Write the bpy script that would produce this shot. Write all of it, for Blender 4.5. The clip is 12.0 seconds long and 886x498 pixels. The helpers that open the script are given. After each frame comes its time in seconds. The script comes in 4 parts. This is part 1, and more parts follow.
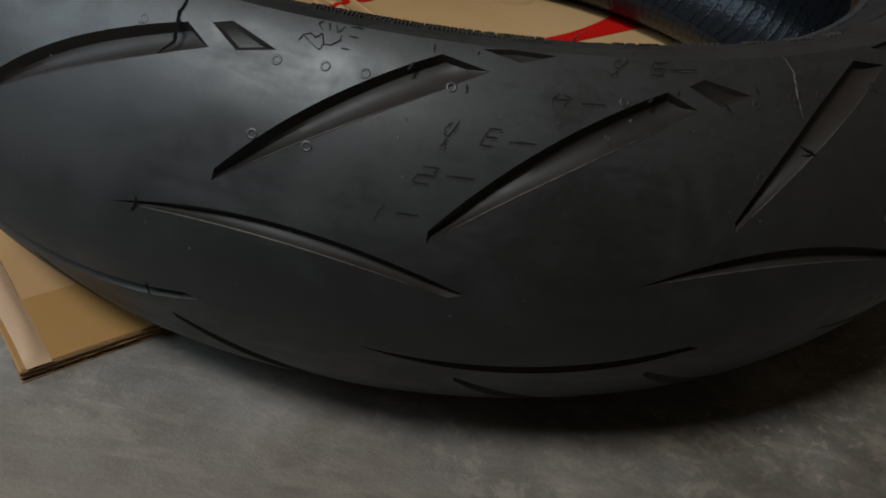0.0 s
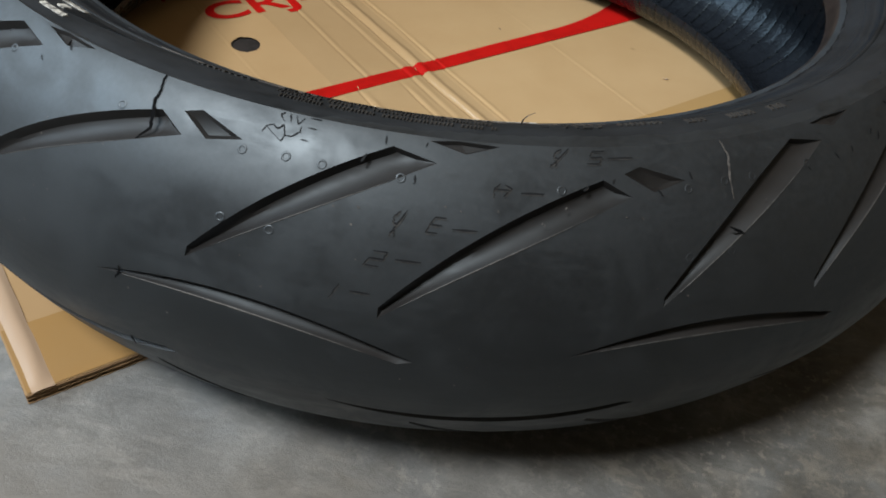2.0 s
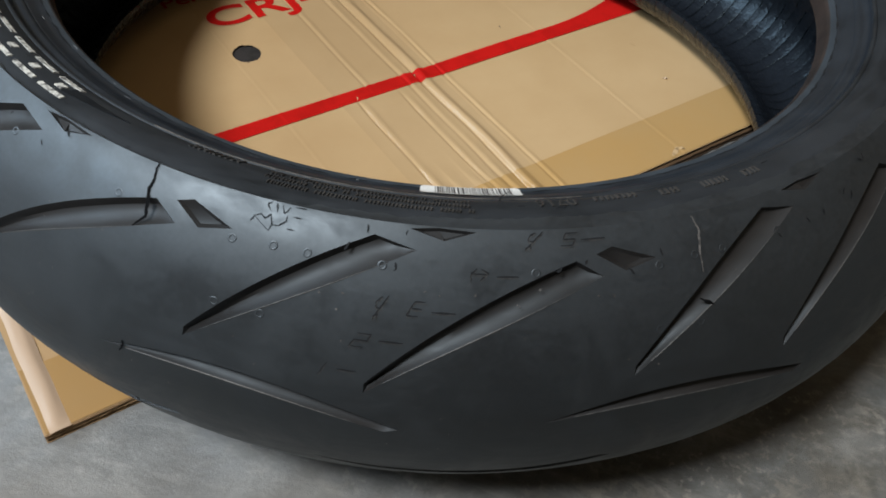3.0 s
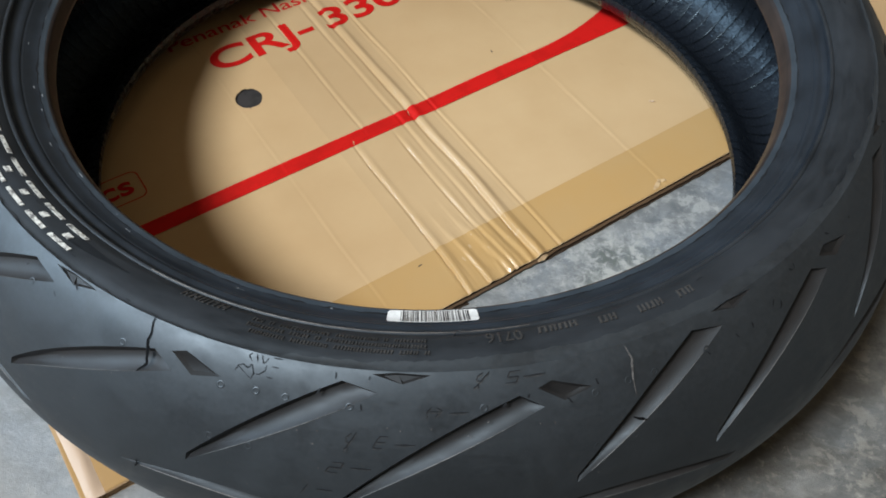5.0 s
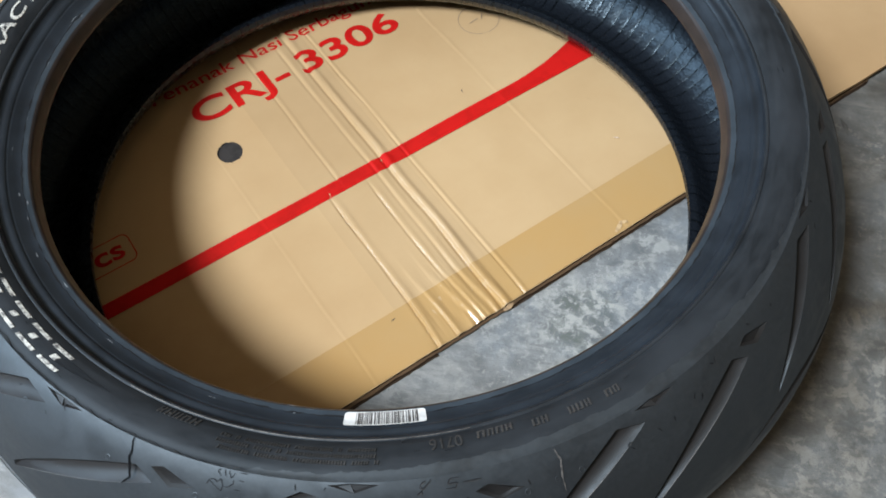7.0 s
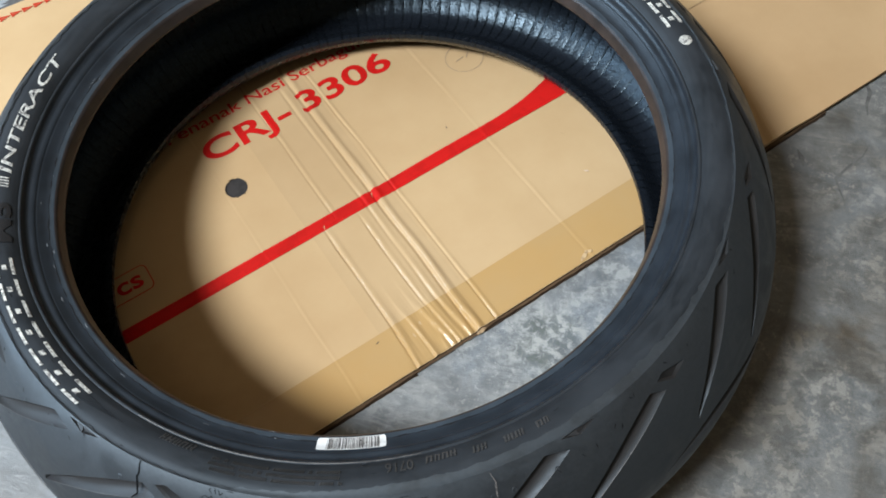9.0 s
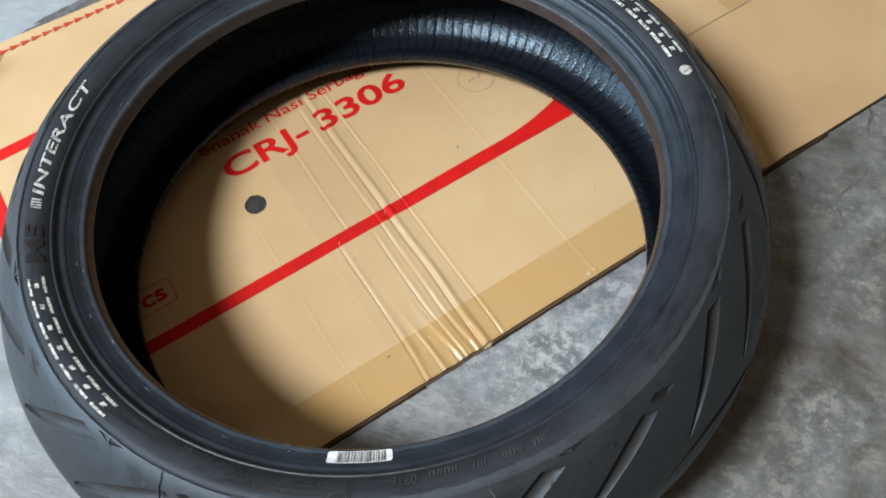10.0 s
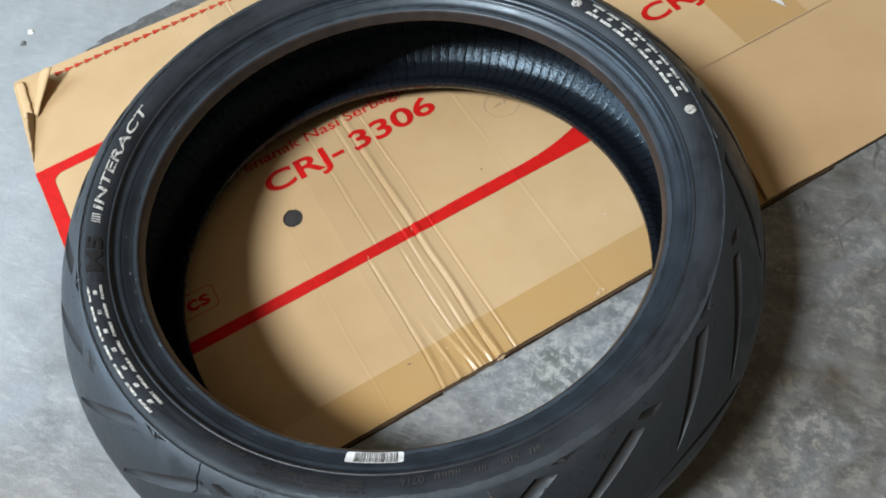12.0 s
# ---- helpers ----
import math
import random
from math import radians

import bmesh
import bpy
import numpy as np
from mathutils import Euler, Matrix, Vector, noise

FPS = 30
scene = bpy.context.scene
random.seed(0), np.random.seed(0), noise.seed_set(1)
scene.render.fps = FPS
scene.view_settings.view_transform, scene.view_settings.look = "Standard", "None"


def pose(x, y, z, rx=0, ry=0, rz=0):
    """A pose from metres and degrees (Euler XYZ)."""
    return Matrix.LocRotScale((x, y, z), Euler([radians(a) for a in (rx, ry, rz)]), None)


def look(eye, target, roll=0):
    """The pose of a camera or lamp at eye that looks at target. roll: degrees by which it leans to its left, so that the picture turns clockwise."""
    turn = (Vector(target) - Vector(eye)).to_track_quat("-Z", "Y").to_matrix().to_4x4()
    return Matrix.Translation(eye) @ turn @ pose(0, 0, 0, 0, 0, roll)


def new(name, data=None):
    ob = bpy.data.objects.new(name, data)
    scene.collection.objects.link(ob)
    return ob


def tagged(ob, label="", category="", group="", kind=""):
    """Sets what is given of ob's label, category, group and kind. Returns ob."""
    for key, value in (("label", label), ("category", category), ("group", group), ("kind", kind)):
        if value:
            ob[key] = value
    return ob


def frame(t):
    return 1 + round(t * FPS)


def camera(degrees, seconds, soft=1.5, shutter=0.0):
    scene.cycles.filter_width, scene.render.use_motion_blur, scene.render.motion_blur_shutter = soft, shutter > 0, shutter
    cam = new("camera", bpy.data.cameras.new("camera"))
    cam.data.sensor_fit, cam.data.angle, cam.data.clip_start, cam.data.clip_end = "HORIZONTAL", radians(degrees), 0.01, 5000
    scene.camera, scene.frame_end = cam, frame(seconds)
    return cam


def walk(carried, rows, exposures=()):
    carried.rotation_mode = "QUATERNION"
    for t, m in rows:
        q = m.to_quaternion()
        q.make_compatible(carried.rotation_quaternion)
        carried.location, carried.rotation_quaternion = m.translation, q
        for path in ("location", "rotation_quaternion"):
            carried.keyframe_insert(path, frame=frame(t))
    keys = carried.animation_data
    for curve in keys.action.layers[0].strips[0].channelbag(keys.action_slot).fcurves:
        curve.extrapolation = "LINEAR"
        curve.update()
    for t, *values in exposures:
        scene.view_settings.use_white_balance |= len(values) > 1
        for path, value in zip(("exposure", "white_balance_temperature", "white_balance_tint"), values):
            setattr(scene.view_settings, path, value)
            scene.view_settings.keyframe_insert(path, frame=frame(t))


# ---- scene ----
cam = camera(54.15, 12.0, soft=1.8)
PATH = [
    (0, (0.06253, -0.51868, 0.27979), (-0.01376, 0.27876, -0.31877), 8.913),
    (0.5, (0.07291, -0.51516, 0.28548), (-0.01274, 0.27840, -0.31695), 8.899),
    (1, (0.07785, -0.51270, 0.29469), (-0.01441, 0.27193, -0.31837), 9.005),
    (1.5, (0.07969, -0.51125, 0.31136), (-0.01548, 0.25842, -0.31995), 8.948),
    (2, (0.07999, -0.50336, 0.34062), (-0.00869, 0.23506, -0.32786), 9.078),
    (2.5, (0.08194, -0.48895, 0.36749), (-0.00707, 0.22093, -0.33118), 8.643),
    (3, (0.08305, -0.47518, 0.39295), (-0.00999, 0.20436, -0.33476), 7.786),
    (4.8, (0.09832, -0.42991, 0.47865), (-0.01313, 0.16258, -0.31918), 4.031),
    (5, (0.10013, -0.42126, 0.49180), (-0.01602, 0.16179, -0.31229), 3.252),
    (5.5, (0.10466, -0.40452, 0.51407), (-0.01457, 0.16134, -0.30176), 2.196),
    (6, (0.10909, -0.38826, 0.53486), (-0.01121, 0.15374, -0.29686), 1.123),
    (6.5, (0.11648, -0.37286, 0.55222), (-0.00516, 0.15095, -0.29089), 0.177),
    (7, (0.12504, -0.36133, 0.57368), (-0.00197, 0.15069, -0.27585), -1.123),
    (9, (0.17579, -0.34941, 0.65857), (0.00828, 0.12772, -0.20415), -6.153),
    (9.5, (0.18057, -0.34669, 0.67797), (0.00010, 0.12509, -0.18507), -7.365),
    (10, (0.18815, -0.34419, 0.69415), (-0.00291, 0.12137, -0.17000), -8.282),
    (10.5, (0.19469, -0.34330, 0.70758), (-0.00773, 0.11591, -0.15738), -9.269),
    (11, (0.20285, -0.34238, 0.72493), (-0.01144, 0.11255, -0.13943), -10.078),
    (11.5, (0.20991, -0.34255, 0.74219), (-0.01697, 0.10634, -0.12212), -11.068),
    (12, (0.21750, -0.34773, 0.75613), (-0.02079, 0.09758, -0.10695), -11.655),
]
EXPOSURES = [(0, -1.52, 7600, 15), (0.5, -1.12, 7300, 14), (1.0, -0.81, 7250, 13), (1.5, -0.67, 7000, 12), (2.5, -0.54, 6800, 11), (3.2, -0.48, 6600, 11), (5.0, -0.22, 6350, 10), (7.0, -0.02, 6230, 10), (10.0, -0.03, 6270, 10), (12.0, -0.16, 6330, 10)]
walk(cam, [(t, look(eye, target, roll)) for t, eye, target, roll in PATH], EXPOSURES)

# ---- light: one ceiling lamp towards the viewer's side, a cool doorway to the left ----
world = bpy.data.worlds.new("room_air")
scene.world = world
world.use_nodes = True
world.node_tree.nodes["Background"].inputs["Color"].default_value = (1.0, 0.86, 0.68, 1)
world.node_tree.nodes["Background"].inputs["Strength"].default_value = 0.012


def area_lamp(name, eye, target, size_x, size_y, watts, colour, disk=False):
    data = bpy.data.lights.new(name, "AREA")
    data.shape = "ELLIPSE" if disk else "RECTANGLE"
    data.size, data.size_y, data.energy, data.color = size_x, size_y, watts, colour
    ob = new(name, data)
    ob.matrix_world = look(eye, target)
    return ob


area_lamp("ceiling_lamp", (-0.93, -1.28, 2.40), (0, 0, 0), 0.66, 0.66, 122, (0.98, 0.985, 0.98), True)
area_lamp("doorway_daylight", (-2.05, -0.55, 1.30), (0, 0, 0.2), 1.6, 1.02, 54, (0.72, 0.87, 1.0))


# ---- materials ----
def material(name, colour, rough=0.5, metal=0.0, spec=0.5):
    m = bpy.data.materials.new(name)
    m.use_nodes = True
    b = m.node_tree.nodes["Principled BSDF"]
    b.inputs["Base Color"].default_value = (*colour, 1)
    b.inputs["Roughness"].default_value = rough
    b.inputs["Metallic"].default_value = metal
    b.inputs["Specular IOR Level"].default_value = spec
    # cool sheen put into the tint of every rubber's reflections
    if "rubber" in name:
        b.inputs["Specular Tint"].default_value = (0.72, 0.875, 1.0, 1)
    return m, m.node_tree, b


def node(tree, kind, **values):
    n = tree.nodes.new(kind)
    for key, value in values.items():
        if key in n.inputs:
            n.inputs[key].default_value = value
    return n


def coords(tree, uv=False, scale=(1, 1, 1)):
    n = tree.nodes.new("ShaderNodeTexCoord")
    mp = tree.nodes.new("ShaderNodeMapping")
    mp.inputs["Scale"].default_value = scale
    tree.links.new(n.outputs["UV" if uv else "Object"], mp.inputs["Vector"])
    return mp.outputs["Vector"]


def noise_tex(tree, vec, scale, detail=4.0, rough=0.55, distort=0.0):
    n = node(tree, "ShaderNodeTexNoise", Scale=scale, Detail=detail, Roughness=rough, Distortion=distort)
    tree.links.new(vec, n.inputs["Vector"])
    return n.outputs["Fac"]


def ramp(tree, fac, stops):
    n = tree.nodes.new("ShaderNodeValToRGB")
    e = n.color_ramp.elements
    while len(e) < len(stops):
        e.new(0.5)
    for el, (p, c) in zip(e, stops):
        el.position = p
        el.color = (*c, 1) if len(c) == 3 else c
    tree.links.new(fac, n.inputs["Fac"])
    return n.outputs["Color"]


def grey(v):
    return (v, v, v)


def mix(tree, fac, a, b, how="MIX"):
    n = tree.nodes.new("ShaderNodeMix")
    n.data_type, n.blend_type = "RGBA", how
    for value, socket in ((fac, n.inputs["Factor"]), (a, n.inputs[6]), (b, n.inputs[7])):
        if isinstance(value, (int, float)):
            socket.default_value = value
        elif isinstance(value, tuple):
            socket.default_value = (*value, 1)
        else:
            tree.links.new(value, socket)
    return n.outputs[2]


def maths(tree, op, a, b=0.0):
    n = tree.nodes.new("ShaderNodeMath")
    n.operation = op
    for value, socket in ((a, n.inputs[0]), (b, n.inputs[1])):
        if isinstance(value, (int, float)):
            socket.default_value = value
        else:
            tree.links.new(value, socket)
    return n.outputs[0]


def bump(tree, bsdf, height, strength, distance):
    n = tree.nodes.new("ShaderNodeBump")
    n.inputs["Strength"].default_value, n.inputs["Distance"].default_value = strength, distance
    tree.links.new(height, n.inputs["Height"])
    tree.links.new(n.outputs["Normal"], bsdf.inputs["Normal"])


def rubber(name, dark, light, rough_a, rough_b, grain=900.0, relief=0.15, spec=0.5, drift=18.0, shoulder_tone=None, streak=0.35, smudged=False):
    m, t, b = material(name, dark, rough_a, 0, spec)
    v = coords(t)
    big = noise_tex(t, v, drift, 5, 0.6)
    fine = noise_tex(t, v, grain, 3, 0.6)
    smear = noise_tex(t, coords(t, True, (14, 60, 1)), 3.0, 5, 0.65, 0.4)
    colour = ramp(t, big, [(0.35, dark), (0.7, light)])
    colour = mix(t, maths(t, "MULTIPLY", ramp(t, smear, [(0.30, grey(0.0)), (0.72, grey(1.0))]), streak), colour, light)
    if shoulder_tone:
        # paler band along the shoulder
        sep = t.nodes.new("ShaderNodeSeparateXYZ")
        t.links.new(coords(t, True), sep.inputs[0])
        band = ramp(t, maths(t, "ADD", sep.outputs[1], maths(t, "MULTIPLY", big, 0.03)), [(0.035, grey(0.85)), (0.085, grey(0.0))])
        colour = mix(t, band, colour, mix(t, fine, dark, shoulder_tone))
    gloss = ramp(t, smear, [(0.3, grey(rough_a)), (0.7, grey(rough_b))])
    if smudged:
        # dusty thumbed patches and small scrubbed flecks
        patch_at = noise_tex(t, v, 26, 6, 0.62, 0.8)
        film = ramp(t, patch_at, [(0.50, grey(0.0)), (0.62, grey(0.42))])
        flecks = maths(t, "MULTIPLY", ramp(t, noise_tex(t, v, 170, 4, 0.6, 0.5), [(0.58, grey(0.0)), (0.66, grey(0.55))]), ramp(t, noise_tex(t, v, 9, 3, 0.5), [(0.45, grey(0.0)), (0.60, grey(1.0))]))
        colour = mix(t, maths(t, "MAXIMUM", film, flecks), colour, (0.0140, 0.0152, 0.0172))
        gloss = mix(t, ramp(t, patch_at, [(0.36, grey(0.8)), (0.50, grey(0.0))]), gloss, grey(rough_a - 0.07))
        gloss = mix(t, film, gloss, grey(rough_b + 0.10))
    t.links.new(colour, b.inputs["Base Color"])
    t.links.new(gloss, b.inputs["Roughness"])
    bump(t, b, maths(t, "ADD", fine, maths(t, "MULTIPLY", big, 1.5)), relief, 0.0006)
    return m


RUBBER_TREAD = rubber("tread_rubber", (0.0040, 0.0042, 0.0049), (0.0076, 0.0080, 0.0092), 0.45, 0.57, 420, 0.03, 0.92, 18.0, (0.032, 0.037, 0.043), smudged=True)
RUBBER_GROOVE = rubber("dusty_groove_rubber", (0.011, 0.0100, 0.0098), (0.020, 0.0182, 0.0177), 0.45, 0.60, 400, 0.05, 0.45)
RUBBER_SIDE = rubber("sidewall_rubber", (0.0082, 0.0095, 0.0110), (0.0262, 0.0300, 0.0352), 0.44, 0.60, 420, 0.05, 0.30, streak=0.75)
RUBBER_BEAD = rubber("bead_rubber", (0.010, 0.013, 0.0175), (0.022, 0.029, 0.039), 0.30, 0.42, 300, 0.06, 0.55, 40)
# lip colour lifted to hold the bluish reflection along the bead's inner edge
RUBBER_LIP = rubber("lip_sheen_rubber", (0.022, 0.030, 0.039), (0.042, 0.056, 0.072), 0.30, 0.42, 300, 0.06, 0.55, 40)
RUBBER_TOE = rubber("brown_toe_rubber", (0.016, 0.0145, 0.0145), (0.046, 0.035, 0.031), 0.36, 0.50, 300, 0.06, 0.4, 40)
RUBBER_BLACK = rubber("black_letter_rubber", (0.012, 0.012, 0.013), (0.020, 0.020, 0.022), 0.3, 0.4)
# paler than the sidewall, to hold the highlights on the raised writing
LETTER_GLINT = rubber("glint_letter_rubber", (0.026, 0.025, 0.0245), (0.066, 0.064, 0.062), 0.38, 0.55, 300, 0.1)
DARK_LINE = material("dark_line_rubber", (0.010, 0.010, 0.011), 0.8, 0, 0.3)[0]
CRACK = material("deep_crack_rubber", (0.004, 0.004, 0.0045), 0.9, 0, 0.1)[0]


def liner_material():
    m, t, b = material("ribbed_liner_rubber", (0.012, 0.015, 0.019), 0.3, 0, 0.31)
    uv = coords(t, True)
    sep = t.nodes.new("ShaderNodeSeparateXYZ")
    t.links.new(uv, sep.inputs[0])
    wob = noise_tex(t, uv, 30, 2)
    u = maths(t, "ADD", sep.outputs[0], maths(t, "MULTIPLY", wob, 0.005))
    line = maths(t, "POWER", maths(t, "ABSOLUTE", maths(t, "SINE", maths(t, "MULTIPLY", u, math.pi / 0.0092))), 0.33)
    fade = ramp(t, noise_tex(t, coords(t, True, (110, 18, 1)), 1.0, 2), [(0.34, grey(0.15)), (0.58, grey(1.0))])
    line = maths(t, "SUBTRACT", 1.0, maths(t, "MULTIPLY", maths(t, "SUBTRACT", 1.0, line), fade))
    # orange-peel skin: round grains between dark seams
    vor = node(t, "ShaderNodeTexVoronoi", Scale=430.0)
    vor.feature = "F1"
    t.links.new(uv, vor.inputs["Vector"])
    pebble = maths(t, "SUBTRACT", 1.0, maths(t, "POWER", vor.outputs["Distance"], 1.6))
    soft = noise_tex(t, uv, 160, 3)
    h = maths(t, "ADD", maths(t, "MULTIPLY", line, 1.9), maths(t, "ADD", maths(t, "MULTIPLY", pebble, 0.62), maths(t, "MULTIPLY", soft, 0.15)))
    bump(t, b, h, 0.38, 0.0007)
    t.links.new(ramp(t, soft, [(0.35, grey(0.24)), (0.7, grey(0.34))]), b.inputs["Roughness"])
    b.inputs["Specular Tint"].default_value = (0.60, 0.82, 1.0, 1)
    t.links.new(ramp(t, line, [(0.45, (0.003, 0.004, 0.005)), (0.82, (0.010, 0.013, 0.018))]), b.inputs["Base Color"])
    return m


LINER = liner_material()


def paint(name, colour, worn, rough=0.5, scale=260.0, low=0.42, high=0.55, spec=0.5):
    m, t, b = material(name, colour, rough, 0, spec)
    n = noise_tex(t, coords(t), scale, 4, 0.7)
    t.links.new(ramp(t, n, [(low, worn), (high, colour)]), b.inputs["Base Color"])
    bump(t, b, n, 0.2, 0.0004)
    return m


WHITE_PAINT = paint("worn_white_paint", (0.52, 0.53, 0.50), (0.10, 0.10, 0.10), 0.55, 380, 0.40, 0.54)
SCUFF = paint("pale_scuff", (0.11, 0.11, 0.11), (0.05, 0.05, 0.05), 0.7, 500)
PALE_SCUFF = paint("pale_bead_scuff", (0.22, 0.25, 0.28), (0.04, 0.05, 0.06), 0.5, 300)
FLASH = paint("pale_moulding_line", (0.085, 0.080, 0.076), (0.030, 0.028, 0.027), 0.5, 200)
LIT_EDGE = paint("worn_lit_edge", (0.045, 0.048, 0.050), (0.018, 0.020, 0.022), 0.5, 600)
STICKER = paint("white_sticker_paper", (0.70, 0.72, 0.72), (0.55, 0.57, 0.57), 0.45, 90)
BAR_INK = paint("black_bar_ink", (0.03, 0.03, 0.035), (0.09, 0.09, 0.09), 0.5, 700)


def card_material(name, base, shade, rough_a, rough_b, spec=0.25):
    m, t, b = material(name, base, rough_a, 0, spec)
    v = coords(t)
    fibre = noise_tex(t, coords(t, False, (60, 500, 200)), 2.0, 5, 0.7)
    blot = noise_tex(t, v, 9, 5, 0.6)
    c = ramp(t, blot, [(0.3, shade), (0.65, base)])
    c = mix(t, maths(t, "MULTIPLY", fibre, 0.30), c, shade)
    # darker, browner blot round the carton's near corner
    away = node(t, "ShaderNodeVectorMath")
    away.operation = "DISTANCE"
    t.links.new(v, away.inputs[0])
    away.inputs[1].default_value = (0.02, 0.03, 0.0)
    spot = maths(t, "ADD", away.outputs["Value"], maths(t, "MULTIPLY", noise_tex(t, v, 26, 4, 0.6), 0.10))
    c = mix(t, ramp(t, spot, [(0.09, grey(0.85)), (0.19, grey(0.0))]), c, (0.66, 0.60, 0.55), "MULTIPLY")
    t.links.new(c, b.inputs["Base Color"])
    t.links.new(ramp(t, blot, [(0.3, grey(rough_a)), (0.7, grey(rough_b))]), b.inputs["Roughness"])
    bump(t, b, maths(t, "ADD", fibre, maths(t, "MULTIPLY", blot, 2.0)), 0.12, 0.0006)
    return m


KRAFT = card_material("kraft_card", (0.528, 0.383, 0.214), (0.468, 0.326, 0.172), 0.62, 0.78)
# edge and gap browns take in the shade between the carton's layers
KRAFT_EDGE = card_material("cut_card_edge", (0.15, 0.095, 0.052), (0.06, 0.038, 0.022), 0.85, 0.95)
FLAP_CARD = card_material("bare_flap_card", (0.520, 0.368, 0.206), (0.456, 0.314, 0.168), 0.65, 0.8)
KRAFT_CUT = card_material("pale_cut_card", (0.40, 0.29, 0.175), (0.30, 0.21, 0.12), 0.8, 0.95)
GAP_SHADE = card_material("dark_gap_shade", (0.055, 0.036, 0.022), (0.025, 0.016, 0.010), 0.9, 0.95)
TAPE = card_material("brown_packing_tape", (0.458, 0.286, 0.108), (0.442, 0.300, 0.140), 0.13, 0.24, 0.6)
PALE_TAPE = card_material("clear_packing_tape", (0.530, 0.387, 0.222), (0.476, 0.339, 0.186), 0.13, 0.24, 0.6)
MILKY_TAPE = card_material("milky_packing_tape", (0.60, 0.48, 0.365), (0.55, 0.43, 0.32), 0.32, 0.46, 0.4)
BRIGHT_WHITE = paint("white_glint_and_crumb", (0.80, 0.80, 0.78), (0.70, 0.69, 0.66), 0.25, 60)
RED_INK = paint("red_print", (0.52, 0.008, 0.006), (0.45, 0.007, 0.005), 0.65, 60, 0.42, 0.55, 0.2)
ARROW_INK = paint("worn_red_print", (0.42, 0.030, 0.012), (0.40, 0.075, 0.035), 0.7, 300, 0.42, 0.55, 0.2)
HOLE_DARK = paint("hole_shade_and_scratch", (0.035, 0.033, 0.034), (0.02, 0.02, 0.02), 0.6, 90)
PENCIL = paint("grey_pencil_line", (0.20, 0.16, 0.12), (0.32, 0.24, 0.16), 0.8, 300)


def concrete_material():
    m, t, b = material("trowelled_concrete", (0.3, 0.3, 0.3), 0.5)
    v = coords(t)
    big = noise_tex(t, v, 3.0, 6, 0.62, 0.6)
    mid = noise_tex(t, v, 20, 8, 0.70, 0.4)
    sweep = noise_tex(t, coords(t, False, (26, 60, 1)), 1.0, 7, 0.75, 0.5)
    fleck = noise_tex(t, v, 150, 9, 0.80, 0.1)
    grit = noise_tex(t, v, 700, 3, 0.6)
    # reach grows from the paler floor beyond the carton to the darker floor beside the tyre
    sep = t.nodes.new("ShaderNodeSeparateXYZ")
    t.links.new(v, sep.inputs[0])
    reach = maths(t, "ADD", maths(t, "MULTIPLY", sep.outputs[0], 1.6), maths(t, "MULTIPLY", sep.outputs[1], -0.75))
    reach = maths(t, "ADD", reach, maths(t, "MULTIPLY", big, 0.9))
    # these marks and tones keep to the floor round the tyre
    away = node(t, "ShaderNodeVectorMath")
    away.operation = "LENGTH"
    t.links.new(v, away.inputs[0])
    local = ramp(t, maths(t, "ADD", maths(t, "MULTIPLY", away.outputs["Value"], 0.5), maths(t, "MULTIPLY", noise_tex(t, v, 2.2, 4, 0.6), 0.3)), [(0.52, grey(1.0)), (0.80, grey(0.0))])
    patchy = ramp(t, noise_tex(t, v, 11, 3, 0.5), [(0.42, grey(0.15)), (0.60, grey(1.0))])
    patchy = maths(t, "MULTIPLY", patchy, ramp(t, reach, [(0.35, grey(0.25)), (0.55, grey(1.0))]))
    near = maths(t, "ADD", sep.outputs[1], maths(t, "MULTIPLY", big, -0.12))
    patchy = maths(t, "MULTIPLY", patchy, ramp(t, maths(t, "ADD", near, 1.0), [(0.60, grey(0.08)), (0.72, grey(1.0))]))
    c = ramp(t, mid, [(0.32, (0.108, 0.118, 0.124)), (0.5, (0.166, 0.182, 0.191)), (0.66, (0.236, 0.256, 0.266))])
    c = mix(t, ramp(t, sweep, [(0.48, grey(0.0)), (0.70, grey(0.25))]), c, (0.40, 0.42, 0.425))
    c = mix(t, ramp(t, sweep, [(0.26, grey(0.35)), (0.42, grey(0.0))]), c, (0.155, 0.16, 0.155))
    # short curved trowel strokes crossing one another
    for turn, light_to, dark_to in ((20, 0.42, 0.40), (78, 0.36, 0.30), (131, 0.42, 0.36)):
        mp = t.nodes.new("ShaderNodeMapping")
        mp.inputs["Rotation"].default_value, mp.inputs["Scale"].default_value = (0, 0, radians(turn)), (19, 62, 1)
        t.links.new(v, mp.inputs["Vector"])
        stroke = noise_tex(t, mp.outputs["Vector"], 1.0, 6, 0.62, 1.1)
        c = mix(t, ramp(t, stroke, [(0.58, grey(0.0)), (0.66, grey(light_to))]), c, (0.33, 0.345, 0.345))
        c = mix(t, ramp(t, stroke, [(0.32, grey(dark_to)), (0.41, grey(0.0))]), c, (0.115, 0.120, 0.122))
    c = mix(t, ramp(t, noise_tex(t, v, 15, 4, 0.55, 0.5), [(0.50, grey(0.0)), (0.62, grey(0.7))]), c, (0.205, 0.235, 0.262))
    c = mix(t, maths(t, "MULTIPLY", patchy, ramp(t, fleck, [(0.545, grey(0.0)), (0.585, grey(0.55))])), c, (0.44, 0.45, 0.435))
    c = mix(t, maths(t, "MULTIPLY", patchy, ramp(t, fleck, [(0.405, grey(0.6)), (0.445, grey(0.0))])), c, (0.13, 0.14, 0.14))
